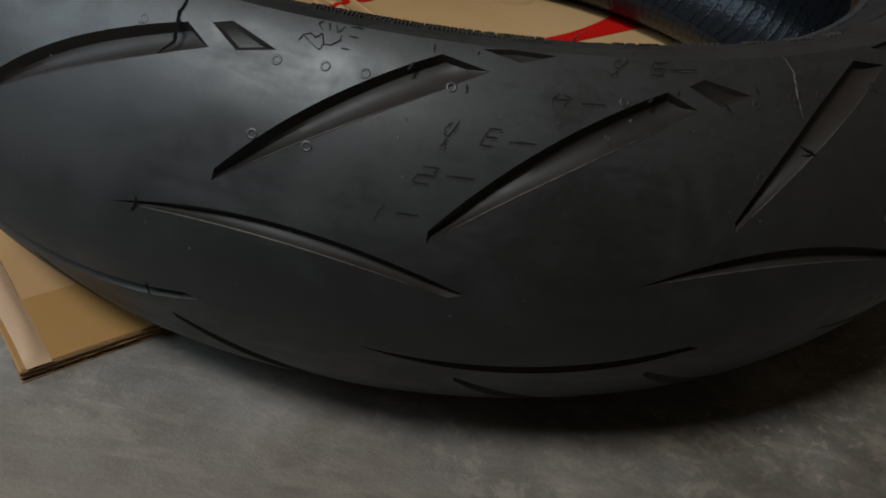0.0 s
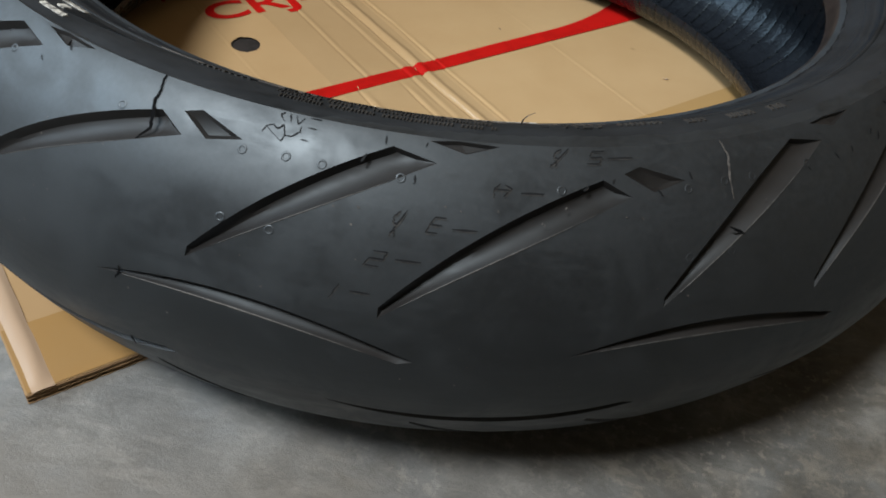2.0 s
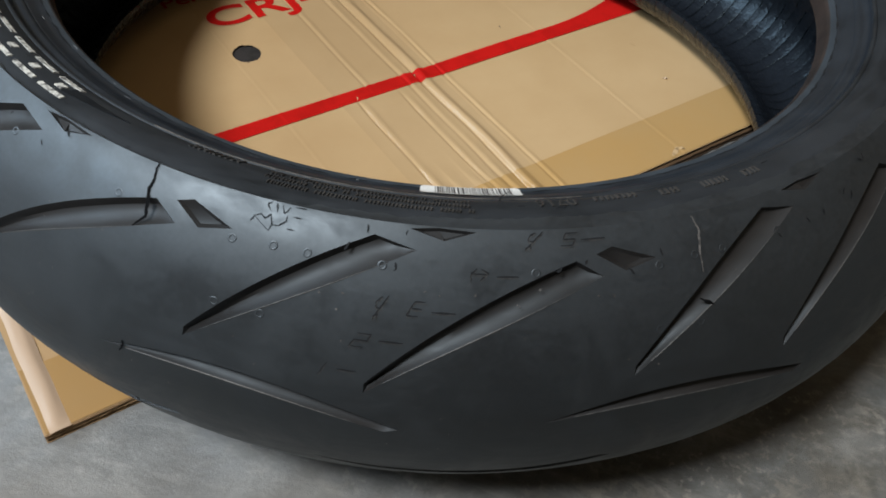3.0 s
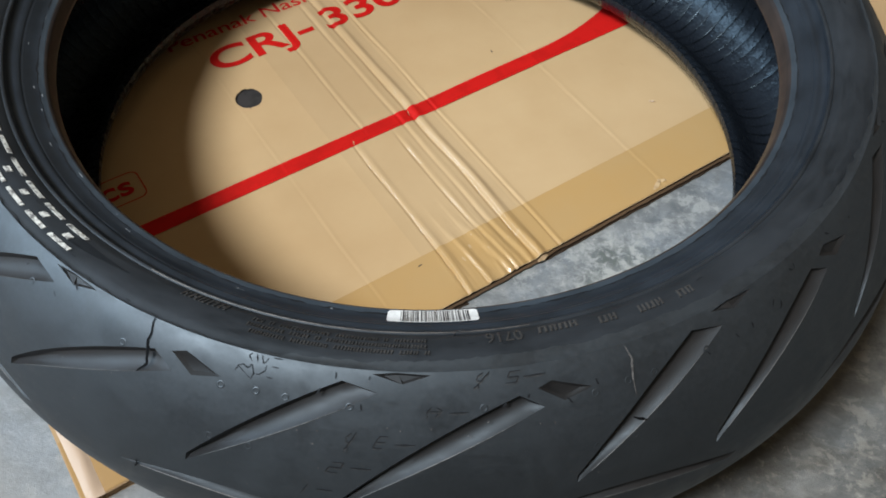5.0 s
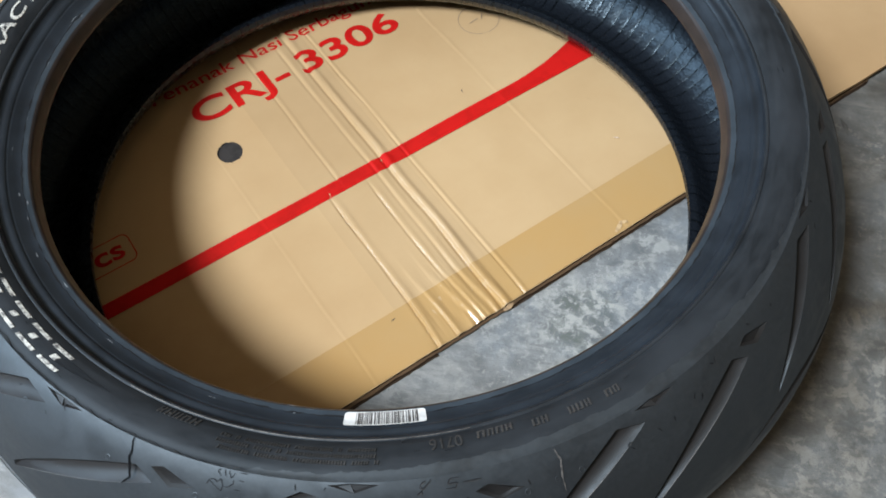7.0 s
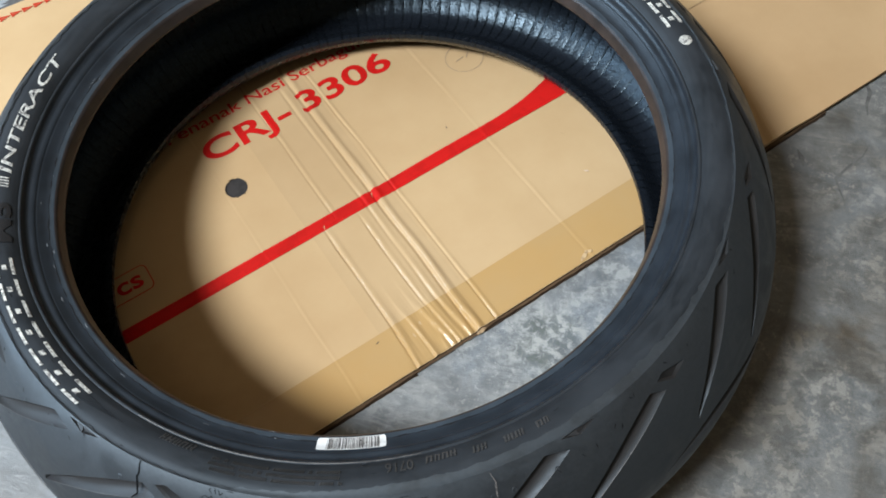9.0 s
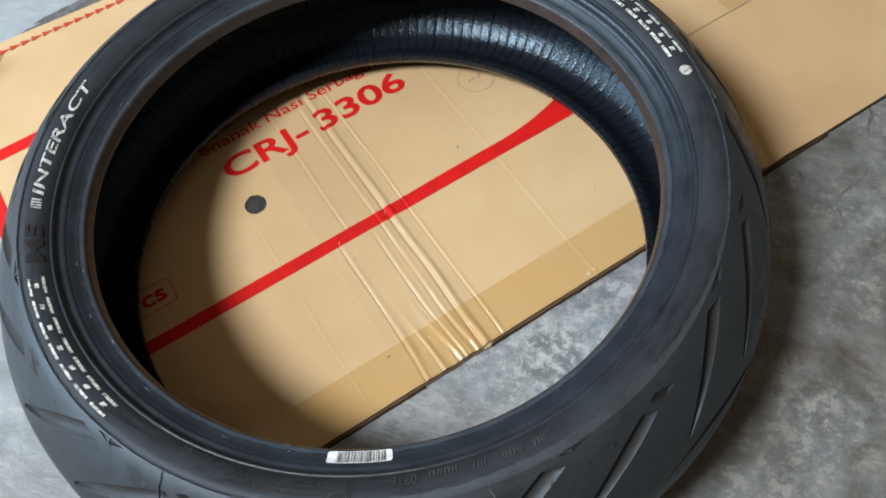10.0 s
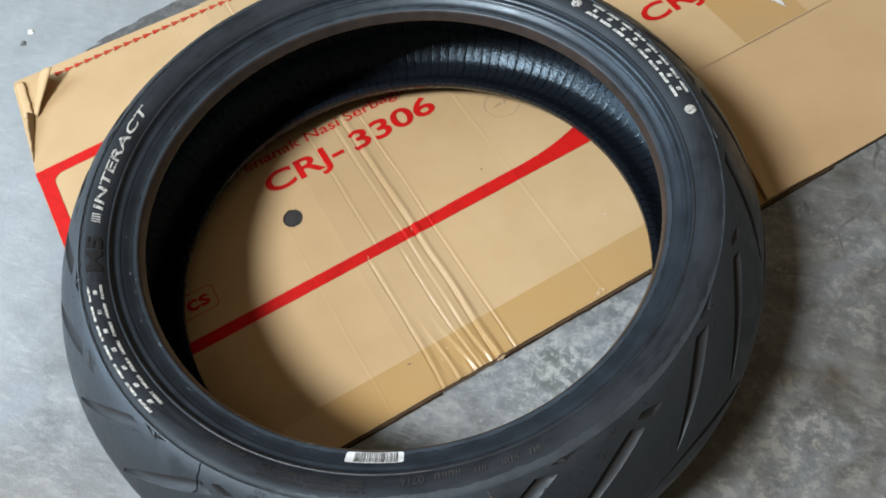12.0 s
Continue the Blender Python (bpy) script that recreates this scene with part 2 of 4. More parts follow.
    # crisp chalky crumbs and dark pits in loose clusters
    crumb = noise_tex(t, v, 62, 9, 0.72, 0.3)
    cluster = ramp(t, noise_tex(t, v, 8, 3, 0.55), [(0.47, grey(0.0)), (0.58, grey(1.0))])
    cluster = maths(t, "MULTIPLY", cluster, ramp(t, reach, [(0.20, grey(0.0)), (0.50, grey(1.0))]))
    c = mix(t, maths(t, "MULTIPLY", maths(t, "MULTIPLY", cluster, local), ramp(t, crumb, [(0.52, grey(0.0)), (0.57, grey(0.5))])), c, (0.41, 0.43, 0.42))
    c = mix(t, maths(t, "MULTIPLY", maths(t, "MULTIPLY", cluster, local), ramp(t, crumb, [(0.41, grey(0.55)), (0.46, grey(0.0))])), c, (0.10, 0.115, 0.125))
    paler_side = ramp(t, maths(t, "MULTIPLY", maths(t, "ADD", reach, 1.0), 0.5), [(0.36, grey(0.55)), (0.55, grey(0.0))])
    c = mix(t, maths(t, "MULTIPLY", paler_side, local), c, (0.37, 0.415, 0.44))
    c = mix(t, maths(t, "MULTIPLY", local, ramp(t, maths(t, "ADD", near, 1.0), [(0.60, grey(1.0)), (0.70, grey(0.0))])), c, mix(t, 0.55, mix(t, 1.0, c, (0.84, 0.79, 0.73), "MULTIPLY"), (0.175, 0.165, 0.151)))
    darker_side = maths(t, "MULTIPLY", local, ramp(t, reach, [(0.72, grey(0.0)), (1.0, grey(1.0))]))
    c = mix(t, darker_side, c, (0.84, 0.815, 0.775), "MULTIPLY")
    brown_blots = ramp(t, noise_tex(t, v, 10, 6, 0.65, 0.8), [(0.44, grey(0.0)), (0.58, grey(1.0))])
    c = mix(t, maths(t, "MULTIPLY", maths(t, "MULTIPLY", brown_blots, darker_side), 0.65), c, (0.50, 0.44, 0.37), "MULTIPLY")
    # marks with ragged outlines: centre, how narrow they are along x and y
    ragged = maths(t, "MULTIPLY", maths(t, "SUBTRACT", noise_tex(t, v, 45, 6, 0.65, 0.6), 0.5), 1.9)

    def mark(x, y, kx, ky, depth):
        mp = t.nodes.new("ShaderNodeMapping")
        mp.inputs["Location"].default_value, mp.inputs["Scale"].default_value = (-x * kx, -y * ky, 0), (kx, ky, 0)
        t.links.new(v, mp.inputs["Vector"])
        size = node(t, "ShaderNodeVectorMath")
        size.operation = "LENGTH"
        t.links.new(mp.outputs["Vector"], size.inputs[0])
        return ramp(t, maths(t, "MULTIPLY", maths(t, "ADD", size.outputs["Value"], ragged), 0.5), [(0.12, grey(depth)), (0.62, grey(0.0))])

    # the worn surface inside the tyre: chalky crumbs round dark greenish pits
    crust = noise_tex(t, v, 120, 8, 0.68, 0.4)
    for x, y, kx, ky in ((0.142, -0.040, 55, 72), (0.148, -0.066, 44, 60), (0.166, -0.043, 75, 60)):
        c = mix(t, maths(t, "MULTIPLY", mark(x, y, kx * 0.55, ky * 0.55, 0.85), ramp(t, crust, [(0.50, grey(0.0)), (0.60, grey(1.0))])), c, (0.37, 0.385, 0.375))
        c = mix(t, maths(t, "MULTIPLY", mark(x, y, kx, ky, 0.85), ramp(t, crust, [(0.44, grey(1.0)), (0.56, grey(0.0))])), c, (0.105, 0.122, 0.114))
    # smeared oily drips and fainter brown smears beside the tyre
    for x, y, kx, ky, depth in ((0.352, 0.000, 48, 80, 0.8), (0.388, 0.008, 46, 62, 1.0), (0.331, 0.080, 70, 24, 0.22), (0.322, 0.006, 60, 40, 0.2), (0.322, 0.150, 60, 30, 0.2)):
        c = mix(t, mark(x, y, kx, ky, depth), c, (0.56, 0.48, 0.39), "MULTIPLY")
    t.links.new(c, b.inputs["Base Color"])
    t.links.new(ramp(t, mid, [(0.3, grey(0.42)), (0.7, grey(0.62))]), b.inputs["Roughness"])
    h = maths(t, "ADD", maths(t, "MULTIPLY", mid, 2.0), maths(t, "ADD", maths(t, "ADD", fleck, sweep), maths(t, "MULTIPLY", grit, 0.3)))
    bump(t, b, h, 0.35, 0.0016)
    return m


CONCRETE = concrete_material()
FLOOR_DARK = paint("dark_floor_grey", (0.085, 0.088, 0.088), (0.13, 0.135, 0.135), 0.6, 60)
# unseen room surfaces; their tones set how much warm light they bounce
CEILING_PAINT = paint("cream_ceiling_paint", (0.66, 0.48, 0.30), (0.61, 0.44, 0.27), 0.8, 6)
PLASTER = paint("grey_wall_plaster", (0.28, 0.232, 0.17), (0.25, 0.205, 0.148), 0.8, 6)


# ---- building helpers ----
def link_mesh(name, verts, faces, mat, parent=None, label="", smooth=True, uvs=None, mats=None, index=None, sharp=None):
    me = bpy.data.meshes.new(name)
    me.from_pydata([tuple(v) for v in verts], [], [tuple(f) for f in faces])
    for one in ([mat] if mats is None else mats):
        me.materials.append(one)
    if index is not None:
        me.polygons.foreach_set("material_index", index)
    me.polygons.foreach_set("use_smooth", [smooth] * len(me.polygons))
    if uvs is not None:
        layer = me.uv_layers.new(name="UVMap")
        for loop in me.loops:
            layer.data[loop.index].uv = uvs[loop.vertex_index]
    if sharp is not None:
        me.set_sharp_from_angle(angle=radians(sharp))
    me.update()
    ob = new(name, me)
    if parent is not None:
        ob.parent = parent
    if label:
        tagged(ob, label)
    return ob


def part(name, bm, mat, parent, label="", smooth=True):
    me = bpy.data.meshes.new(name)
    bm.to_mesh(me)
    bm.free()
    me.materials.append(mat)
    me.polygons.foreach_set("use_smooth", [smooth] * len(me.polygons))
    ob = new(name, me)
    ob.parent = parent
    if label:
        tagged(ob, label)
    return ob


def box_bm(x0, x1, y0, y1, z0, z1):
    bm = bmesh.new()
    bmesh.ops.create_cube(bm, size=1.0)
    for v in bm.verts:
        v.co = Vector(((x0 + x1) / 2 + v.co.x * (x1 - x0), (y0 + y1) / 2 + v.co.y * (y1 - y0), (z0 + z1) / 2 + v.co.z * (z1 - z0)))
    return bm


def glyphs(body, size, bold=0.0, extent=None, longest=0.004):
    """Flat lettering as (verts, faces) in metres, baseline at y 0, starting at x 0; extent: the width it is fitted to."""
    cu = bpy.data.curves.new("lettering", "FONT")
    cu.body, cu.size, cu.offset, cu.resolution_u = body, 1.0, bold, 6
    tmp = new("lettering", cu)
    dg = bpy.context.evaluated_depsgraph_get()
    me = bpy.data.meshes.new_from_object(tmp.evaluated_get(dg))
    bpy.data.objects.remove(tmp)
    bpy.data.curves.remove(cu)
    bm = bmesh.new()
    bm.from_mesh(me)
    bpy.data.meshes.remove(me)
    xs = [v.co.x for v in bm.verts]
    ys = [v.co.y for v in bm.verts]
    x0, wide = min(xs), max(xs) - min(xs)
    sx = (extent / wide) if extent else size
    for v in bm.verts:
        v.co = Vector(((v.co.x - x0) * sx, v.co.y * size, 0))
    bmesh.ops.triangulate(bm, faces=bm.faces)
    for _ in range(5):
        far = [e for e in bm.edges if e.calc_length() > longest]
        if not far:
            break
        bmesh.ops.subdivide_edges(bm, edges=far, cuts=1)
        bmesh.ops.triangulate(bm, faces=bm.faces)
    bm.verts.index_update()
    out = [tuple(v.co) for v in bm.verts], [tuple(v.index for v in f.verts) for f in bm.faces]
    bm.free()
    return out


# ---- setting: concrete floor, unseen plain walls and ceiling that close the room and bounce light ----
def room():
    bm = bmesh.new()
    bmesh.ops.create_grid(bm, x_segments=60, y_segments=60, size=3.0)
    for v in bm.verts:
        v.co.x = max(-2.4, v.co.x)
    bmesh.ops.remove_doubles(bm, verts=bm.verts, dist=0.0001)
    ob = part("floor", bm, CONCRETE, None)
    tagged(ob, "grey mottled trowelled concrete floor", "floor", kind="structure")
    for name, b in (("wall_north", (-2.5, 3.1, 3.0, 3.1, 0, 2.8)), ("wall_south", (-2.5, 3.1, -3.1, -3.0, 0, 2.8)),
                    ("wall_east", (3.0, 3.1, -3.0, 3.0, 0, 2.8)), ("wall_west", (-2.5, -2.4, -3.0, 3.0, 0, 2.8))):
        tagged(part(name, box_bm(*b), PLASTER, None, "", False), "unseen plain grey plastered wall, toned for its bounce light", "wall", kind="structure")
    tagged(part("ceiling", box_bm(-2.5, 3.1, -3.1, 3.1, 2.8, 2.9), CEILING_PAINT, None, "", False), "unseen plain cream ceiling, toned for warm bounce light", "ceiling", kind="structure")


room()


# ---- flattened carton under the tyre; u runs along its near edge, v across it ----
TOP = 0.0057
CARTON = pose(-0.123, -0.297, 0, 0, 0, 47.6)
# crease at u, as far as v1, height of its ridge, half width, sideways drift with v
CREASES = [(0.268, 0.165, -0.0015, 0.001, -0.05), (0.2712, 0.165, 0.0007, 0.0024, -0.05), (0.301, 0.16, -0.0012, 0.001, 0.1), (0.3038, 0.16, 0.0007, 0.0022, 0.1),
           (0.292, 0.06, -0.0005, 0.001, 0.16), (0.295, 0.06, 0.00045, 0.0016, 0.16), (0.28, 0.055, -0.0005, 0.0009, 0.05), (0.2825, 0.055, 0.0005, 0.0014, 0.05),
           (0.312, 0.34, -0.0008, 0.0014, 0.1), (0.315, 0.34, 0.0008, 0.0028, 0.1), (0.3232, 0.62, -0.0019, 0.0016, 0), (0.3275, 0.62, 0.0019, 0.0032, 0),
           (0.343, 0.62, -0.00065, 0.0009, 0), (0.3452, 0.62, 0.00050, 0.0016, 0), (0.443, 0.62, -0.00012, 0.0013, 0), (0.446, 0.62, 0.00022, 0.0018, 0),
           (0.2115, 0.62, -0.00012, 0.0011, 0), (0.2137, 0.62, 0.00018, 0.0015, 0)]
# the same for creases of the far half alone
FAR_CREASES = [(0.2825, 0.62, -0.0006, 0.001, 0), (0.285, 0.62, 0.0005, 0.0018, 0)]


# sharp folds of the tape at the cut edge: u, height, drift
FOLDS = [(0.2675, 0.0010, -0.05), (0.2795, 0.0011, 0.05), (0.2915, 0.0010, 0.16), (0.2985, 0.0011, 0.12), (0.3050, 0.0009, 0.10), (0.3230, 0.0011, 0.0)]


def smooth01(x):
    x = min(1.0, max(0.0, x))
    return x * x * (3 - 2 * x)


def card_z(u, v):
    z = TOP
    for cu, v1, h, w, drift in CREASES + (FAR_CREASES if v > 0.165 else []):
        c = cu + drift * (0.05 - v if v < 0.05 else 0.0) + 0.0012 * noise.noise(Vector((cu * 90, v * 16, 1)))
        if abs(u - c) < 4 * w and v <= v1:
            fade = smooth01((v1 - v) / 0.03) * (1.0 + 0.4 * smooth01((0.06 - v) / 0.05)) * (0.75 + 0.6 * noise.noise(Vector((cu * 50, v * 25, 8))))
            z += h * fade * math.exp(-((u - c) / w) ** 2)
    z += 0.0005 * noise.noise(Vector((u * 14, v * 14, 3)))
    if v < 0.09 and 0.25 < u < 0.345:
        for cu, h, drift in FOLDS:
            d = u - cu - drift * (0.05 - v if v < 0.05 else 0.0) - 0.0012 * noise.noise(Vector((cu * 90, v * 22, 1)))
            if 0 < d < 0.0095:
                f = smooth01((0.085 - v) / 0.06) * (1.0 + 0.35 * noise.noise(Vector((cu * 70, v * 60, 2))))
                z += h * f * (d / 0.0019 if d < 0.0019 else 1 - (d - 0.0019) / 0.0076)
    # tape buckled over the creases near the cut edge
    if v < 0.05 and 0.258 < u < 0.335:
        inside = smooth01((u - 0.258) / 0.01) * smooth01((0.335 - u) / 0.01)
        z += inside * smooth01((0.05 - v) / 0.03) * (0.0006 * noise.noise(Vector((u * 170 + v * 25, v * 120, 4))) + 0.0003 * noise.noise(Vector((u * 400, v * 300, 9))))
        z -= 0.0013 * inside * smooth01((0.011 - v) / 0.011)
    z += 0.004 * smooth01((v - 0.42) / 0.16) * smooth01((0.30 - u) / 0.24)
    return max(z, 0.0042)


def steps(a, b, coarse, fine, near):
    """Lines from a to b, fine within the stretches in near."""
    out, x = [a], a
    while x < b - 1e-6:
        x = min(b, x + (fine if any(lo <= x <= hi for lo, hi in near) else coarse))
        out.append(x)
    return out


FINE_U = [(0.20, 0.236), (0.258, 0.352), (0.438, 0.452)]


def card_patch(name, u0, u1, v0, v1, mat, parent, lift, label="", coarse=0.008, outline=None):
    """A sheet that follows the carton's surface; outline(u) gives its v limits."""
    us = steps(u0, u1, coarse, 0.0006, FINE_U)
    n = max(2, round((v1 - v0) / coarse) + 1)
    verts, faces = [], []
    for u in us:
        lo, hi = outline(u) if outline else (v0, v1)
        for k in range(n):
            v = lo + (hi - lo) * k / (n - 1)
            verts.append((u, v, card_z(u, v) + lift))
    for i in range(len(us) - 1):
        for k in range(n - 1):
            a = i * n + k
            faces.append((a, a + n, a + n + 1, a + 1))
    return link_mesh(name, verts, faces, mat, parent, label, True, None, None, None, 40)


def print_on_card(name, body, size, u, v, extent, bold, parent, mat=None, slant=0.0, label=""):
    vs, fs = glyphs(body, size, bold, extent, 0.0035)
    pts = [(u + x + slant * y, v + y, card_z(u + x + slant * y, v + y) + 0.00060) for x, y, _ in vs]
    return link_mesh(name, pts, fs, mat or RED_INK, parent, label)


def ring_on_card(name, u, v, r, w, mat, parent, a0=0, a1=360, n=60, squash=1.0, label=""):
    verts, faces = [], []
    for i in range(n + 1):
        a = radians(a0 + (a1 - a0) * i / n)
        for q in (r, r + w):
            x, y = u + q * math.cos(a), v + q * squash * math.sin(a)
            verts.append((x, y, card_z(x, y) + 0.0004))
    for i in range(n):
        faces.append((2 * i, 2 * i + 1, 2 * i + 3, 2 * i + 2))
    return link_mesh(name, verts, faces, mat, parent, label)


def bent_frame(name, u0, u1, v0, v1, r, w, mat, parent):
    """A rounded rectangle line printed on the card."""
    pts = []
    for cx, cy, a in ((u1 - r, v1 - r, 0), (u0 + r, v1 - r, 90), (u0 + r, v0 + r, 180), (u1 - r, v0 + r, 270)):
        for k in range(9):
            t = radians(a + 90 * k / 8)
            pts.append((cx, cy, math.cos(t), math.sin(t)))
    verts, faces = [], []
    for cx, cy, c, s in pts:
        for q in (r - w, r):
            x, y = cx + q * c, cy + q * s
            verts.append((x, y, card_z(x, y) + 0.0004))
    n = len(pts)
    for i in range(n):
        j = (i + 1) % n
        faces.append((2 * i, 2 * i + 1, 2 * j + 1, 2 * j))
    return link_mesh(name, verts, faces, mat, parent)


def carton():
    top = new("flattened_carton")
    top.matrix_world = CARTON
    tagged(top, "flattened brown corrugated carton with red print lying on concrete", "cardboard box")
    # upper layer with a punched hand hole
    us = steps(0.0, 1.06, 0.008, 0.0006, FINE_U)
    vs = steps(0.0, 0.61, 0.006, 0.0015, [(0.232, 0.262)])
    hu, hv, hr = 0.2239, 0.2465, 0.0106
    verts, keep = [], []
    for u in us:
        for v in vs:
            d = math.hypot(u - hu, v - hv)
            keep.append(d > hr - 0.0004)
            if hr - 0.0004 < d < hr + 0.0009:
                k = hr / d
                x, y = hu + (u - hu) * k, hv + (v - hv) * k
            else:
                x, y = u, v
            # the far corner is not square
            x += 0.10 * max(0.0, y - 0.455) * smooth01((0.14 - x) / 0.14)
            y -= (0.001 + 0.040 * min(x, 0.4)) * smooth01((y - 0.5) / 0.10)
            verts.append((x, y, card_z(x, y)))
    n, faces = len(vs), []
    for i in range(len(us) - 1):
        for k in range(n - 1):
            q = (i * n + k, i * n + n + k, i * n + n + k + 1, i * n + k + 1)
            if all(keep[a] for a in q):
                faces.append(q)
    link_mesh("upper_liner", verts, faces, KRAFT, top)
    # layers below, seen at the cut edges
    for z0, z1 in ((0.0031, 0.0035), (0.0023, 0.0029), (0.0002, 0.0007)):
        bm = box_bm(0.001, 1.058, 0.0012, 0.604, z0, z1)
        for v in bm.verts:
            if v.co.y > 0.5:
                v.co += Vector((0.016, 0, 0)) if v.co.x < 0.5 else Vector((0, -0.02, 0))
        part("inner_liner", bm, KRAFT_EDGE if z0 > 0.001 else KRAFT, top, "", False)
    # fluted medium along the near edge and the left end
    for z0, z1, shift in ((0.0033, 0.0041, 0.0), (0.0008, 0.0022, 0.002)):
        for along in (0, 1):
            m, length = 0, (0.72 if along == 0 else 0.46)
            verts, faces = [], []
            count = round(length / 0.0009)
            for i in range(count + 1):
                q = length * i / count
                z = (z0 + z1) / 2 + (z1 - z0) / 2 * math.sin((q + shift) * 2 * math.pi / 0.0072)
                for d in (0.0006, 0.012):
                    verts.append((q, d, z) if along == 0 else (d, q, z))
            for i in range(count):
                faces.append((2 * i, 2 * i + 2, 2 * i + 3, 2 * i + 1))
            link_mesh("fluting", verts, faces, KRAFT_EDGE, top)
    # ragged cut edges along the near side: gap shade painted dark, liners standing proud of it
    def cut_edge(name, z0, z1, out, rag, mat, seed, start=0.14, stop=0.72):
        count, verts, faces = 300, [], []
        for i in range(count + 1):
            u = start + (stop - start) * i / count
            d = -out - rag * noise.noise(Vector((u * 60, seed, 0))) - rag * 0.6 * noise.noise(Vector((u * 230, seed, 3)))
            w = 0.0004 * noise.noise(Vector((u * 25, seed, 6))) - (0.0009 if 0.262 < u < 0.331 else 0.0)
            for y, z in ((0.006, z1 + w), (d, z1 + w), (d - 0.0002, (z0 + z1) / 2 + w), (d, z0 + w), (0.006, z0 + w)):
                verts.append((u, y, z))
        for i in range(count):
            for k in range(4):
                a = i * 5 + k
                faces.append((a, a + 1, a + 6, a + 5))
        link_mesh(name, verts, faces, mat, top, "", True, None, None, None, 40)
    cut_edge("cut_edge", 0.0034, 0.0042, -0.0006, 0.0004, GAP_SHADE, 1.0)
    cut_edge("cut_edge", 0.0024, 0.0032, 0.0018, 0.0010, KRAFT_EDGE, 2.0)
    cut_edge("cut_edge", 0.0010, 0.0026, -0.0008, 0.0005, GAP_SHADE, 3.0)
    cut_edge("cut_edge", 0.0002, 0.0008, 0.0030, 0.0012, GAP_SHADE, 4.0)
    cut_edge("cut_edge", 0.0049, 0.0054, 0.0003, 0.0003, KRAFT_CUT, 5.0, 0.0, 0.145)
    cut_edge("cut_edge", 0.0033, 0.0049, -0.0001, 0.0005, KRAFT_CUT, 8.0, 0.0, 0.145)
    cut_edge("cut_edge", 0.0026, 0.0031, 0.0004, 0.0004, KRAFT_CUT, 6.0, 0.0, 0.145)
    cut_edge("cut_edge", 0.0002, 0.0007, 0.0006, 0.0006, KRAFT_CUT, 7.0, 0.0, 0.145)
    for z0, z1 in ((0.0032, 0.0048), (0.0008, 0.0025)):
        verts, faces = [], []
        for i in range(161):
            u = 0.145 * i / 160
            z = (z0 + z1) / 2 + (z1 - z0) / 2 * math.sin(u * 2 * math.pi / 0.0066)
            for v, q in ((-0.0002, 0.00028), (0.012, 0.00028), (0.012, -0.00028), (-0.0002, -0.00028)):
                verts.append((u, v, z + q))
        for i in range(160):
            for k in range(4):
                a = i * 4
                faces.append((a + k, a + 4 + k, a + 4 + (k + 1) % 4, a + (k + 1) % 4))
        link_mesh("fluting", verts, faces, KRAFT_CUT, top)
    # dark plate below the hole, coloured as the shade inside it
    bm = box_bm(hu - 0.012, hu + 0.012, hv - 0.012, hv + 0.012, 0.0036, 0.0039)
    part("hole_backing", bm, HOLE_DARK, top, "dark backing painted as the shade inside a punched hand hole", False)
    # tapes
    card_patch("packing_tape", 0.0008, 0.70, 0.0005, 0.0435, TAPE, top, 0.00050, "glossy brown packing tape")
    # milky tape over a soft rounded fold along the short edge
    rows, cols, verts = 90, 12, []
    for i in range(rows + 1):
        v = -0.0006 + 0.1556 * i / rows
        mid, half = 0.0079 + 0.0006 * noise.noise(Vector((v * 30, 4, 0))), 0.0052 + 0.0006 * noise.noise(Vector((v * 45, 9, 0)))
        for k in range(cols + 1):
            f = 2 * k / cols - 1
            crest = 0.0015 * (1 - f * f) ** 1.3 * (1 + 0.25 * noise.noise(Vector((v * 35, f, 2)))) * smooth01((v + 0.004) / 0.012)
            verts.append((mid + half * f, v, card_z(mid + half * f, max(0.0, v)) + 0.0005 + crest))
    link_mesh("packing_tape", verts, [(i * (cols + 1) + k, (i + 1) * (cols + 1) + k, (i + 1) * (cols + 1) + k + 1, i * (cols + 1) + k + 1) for i in range(rows) for k in range(cols)], MILKY_TAPE, top, "milky packing tape over a rounded fold")
    card_patch("packing_tape", 0.2555, 0.3385, 0.0008, 0.60, PALE_TAPE, top, 0.00030, "clear wrinkled packing tape over a crease")
    card_patch("packing_tape", 0.752, 0.837, 0.174, 0.60, TAPE, top, 0.00022, "glossy brown packing tape")
    # red border line and its flared corner
    def lower(u):
        grow = max(0.0, u - 0.455)
        return 0.1576, 0.1708 + 0.0014 * smooth01((u - 0.30) / 0.12) + 1.9 * grow * grow + (0.0 if u < 0.54 else 9 * (u - 0.54) ** 2 * 3)
    card_patch("red_line", 0.0, 0.575, 0.158, 0.170, RED_INK, top, 0.00060, "printed red line", outline=lower)
    card_patch("red_line", 0.0, 0.575, 0.4475, 0.4615, RED_INK, top, 0.00035, "printed red line")
    card_patch("red_line", 0.0005, 0.0165, 0.172, 0.4480, RED_INK, top, 0.00060, "printed red line")
    # rounded inner corner of the border line
    pts = [(0.0160, 0.4480)] + [(0.0285 + 0.0125 * math.cos(radians(a)), 0.4350 + 0.0125 * math.sin(radians(a))) for a in range(90, 181, 10)]
    link_mesh("red_corner", [(x, y, card_z(x, y) + 0.0007) for x, y in pts], [(0, i, i + 1) for i in range(1, len(pts) - 1)], RED_INK, top)
    # print
    for u, v in ((0.2155, 0.2865), (0.683, 0.2565)):
        print_on_card("printed_word", "CRJ-", 0.0365, u, v, 0.0925, 0.022, top, label="printed red word")
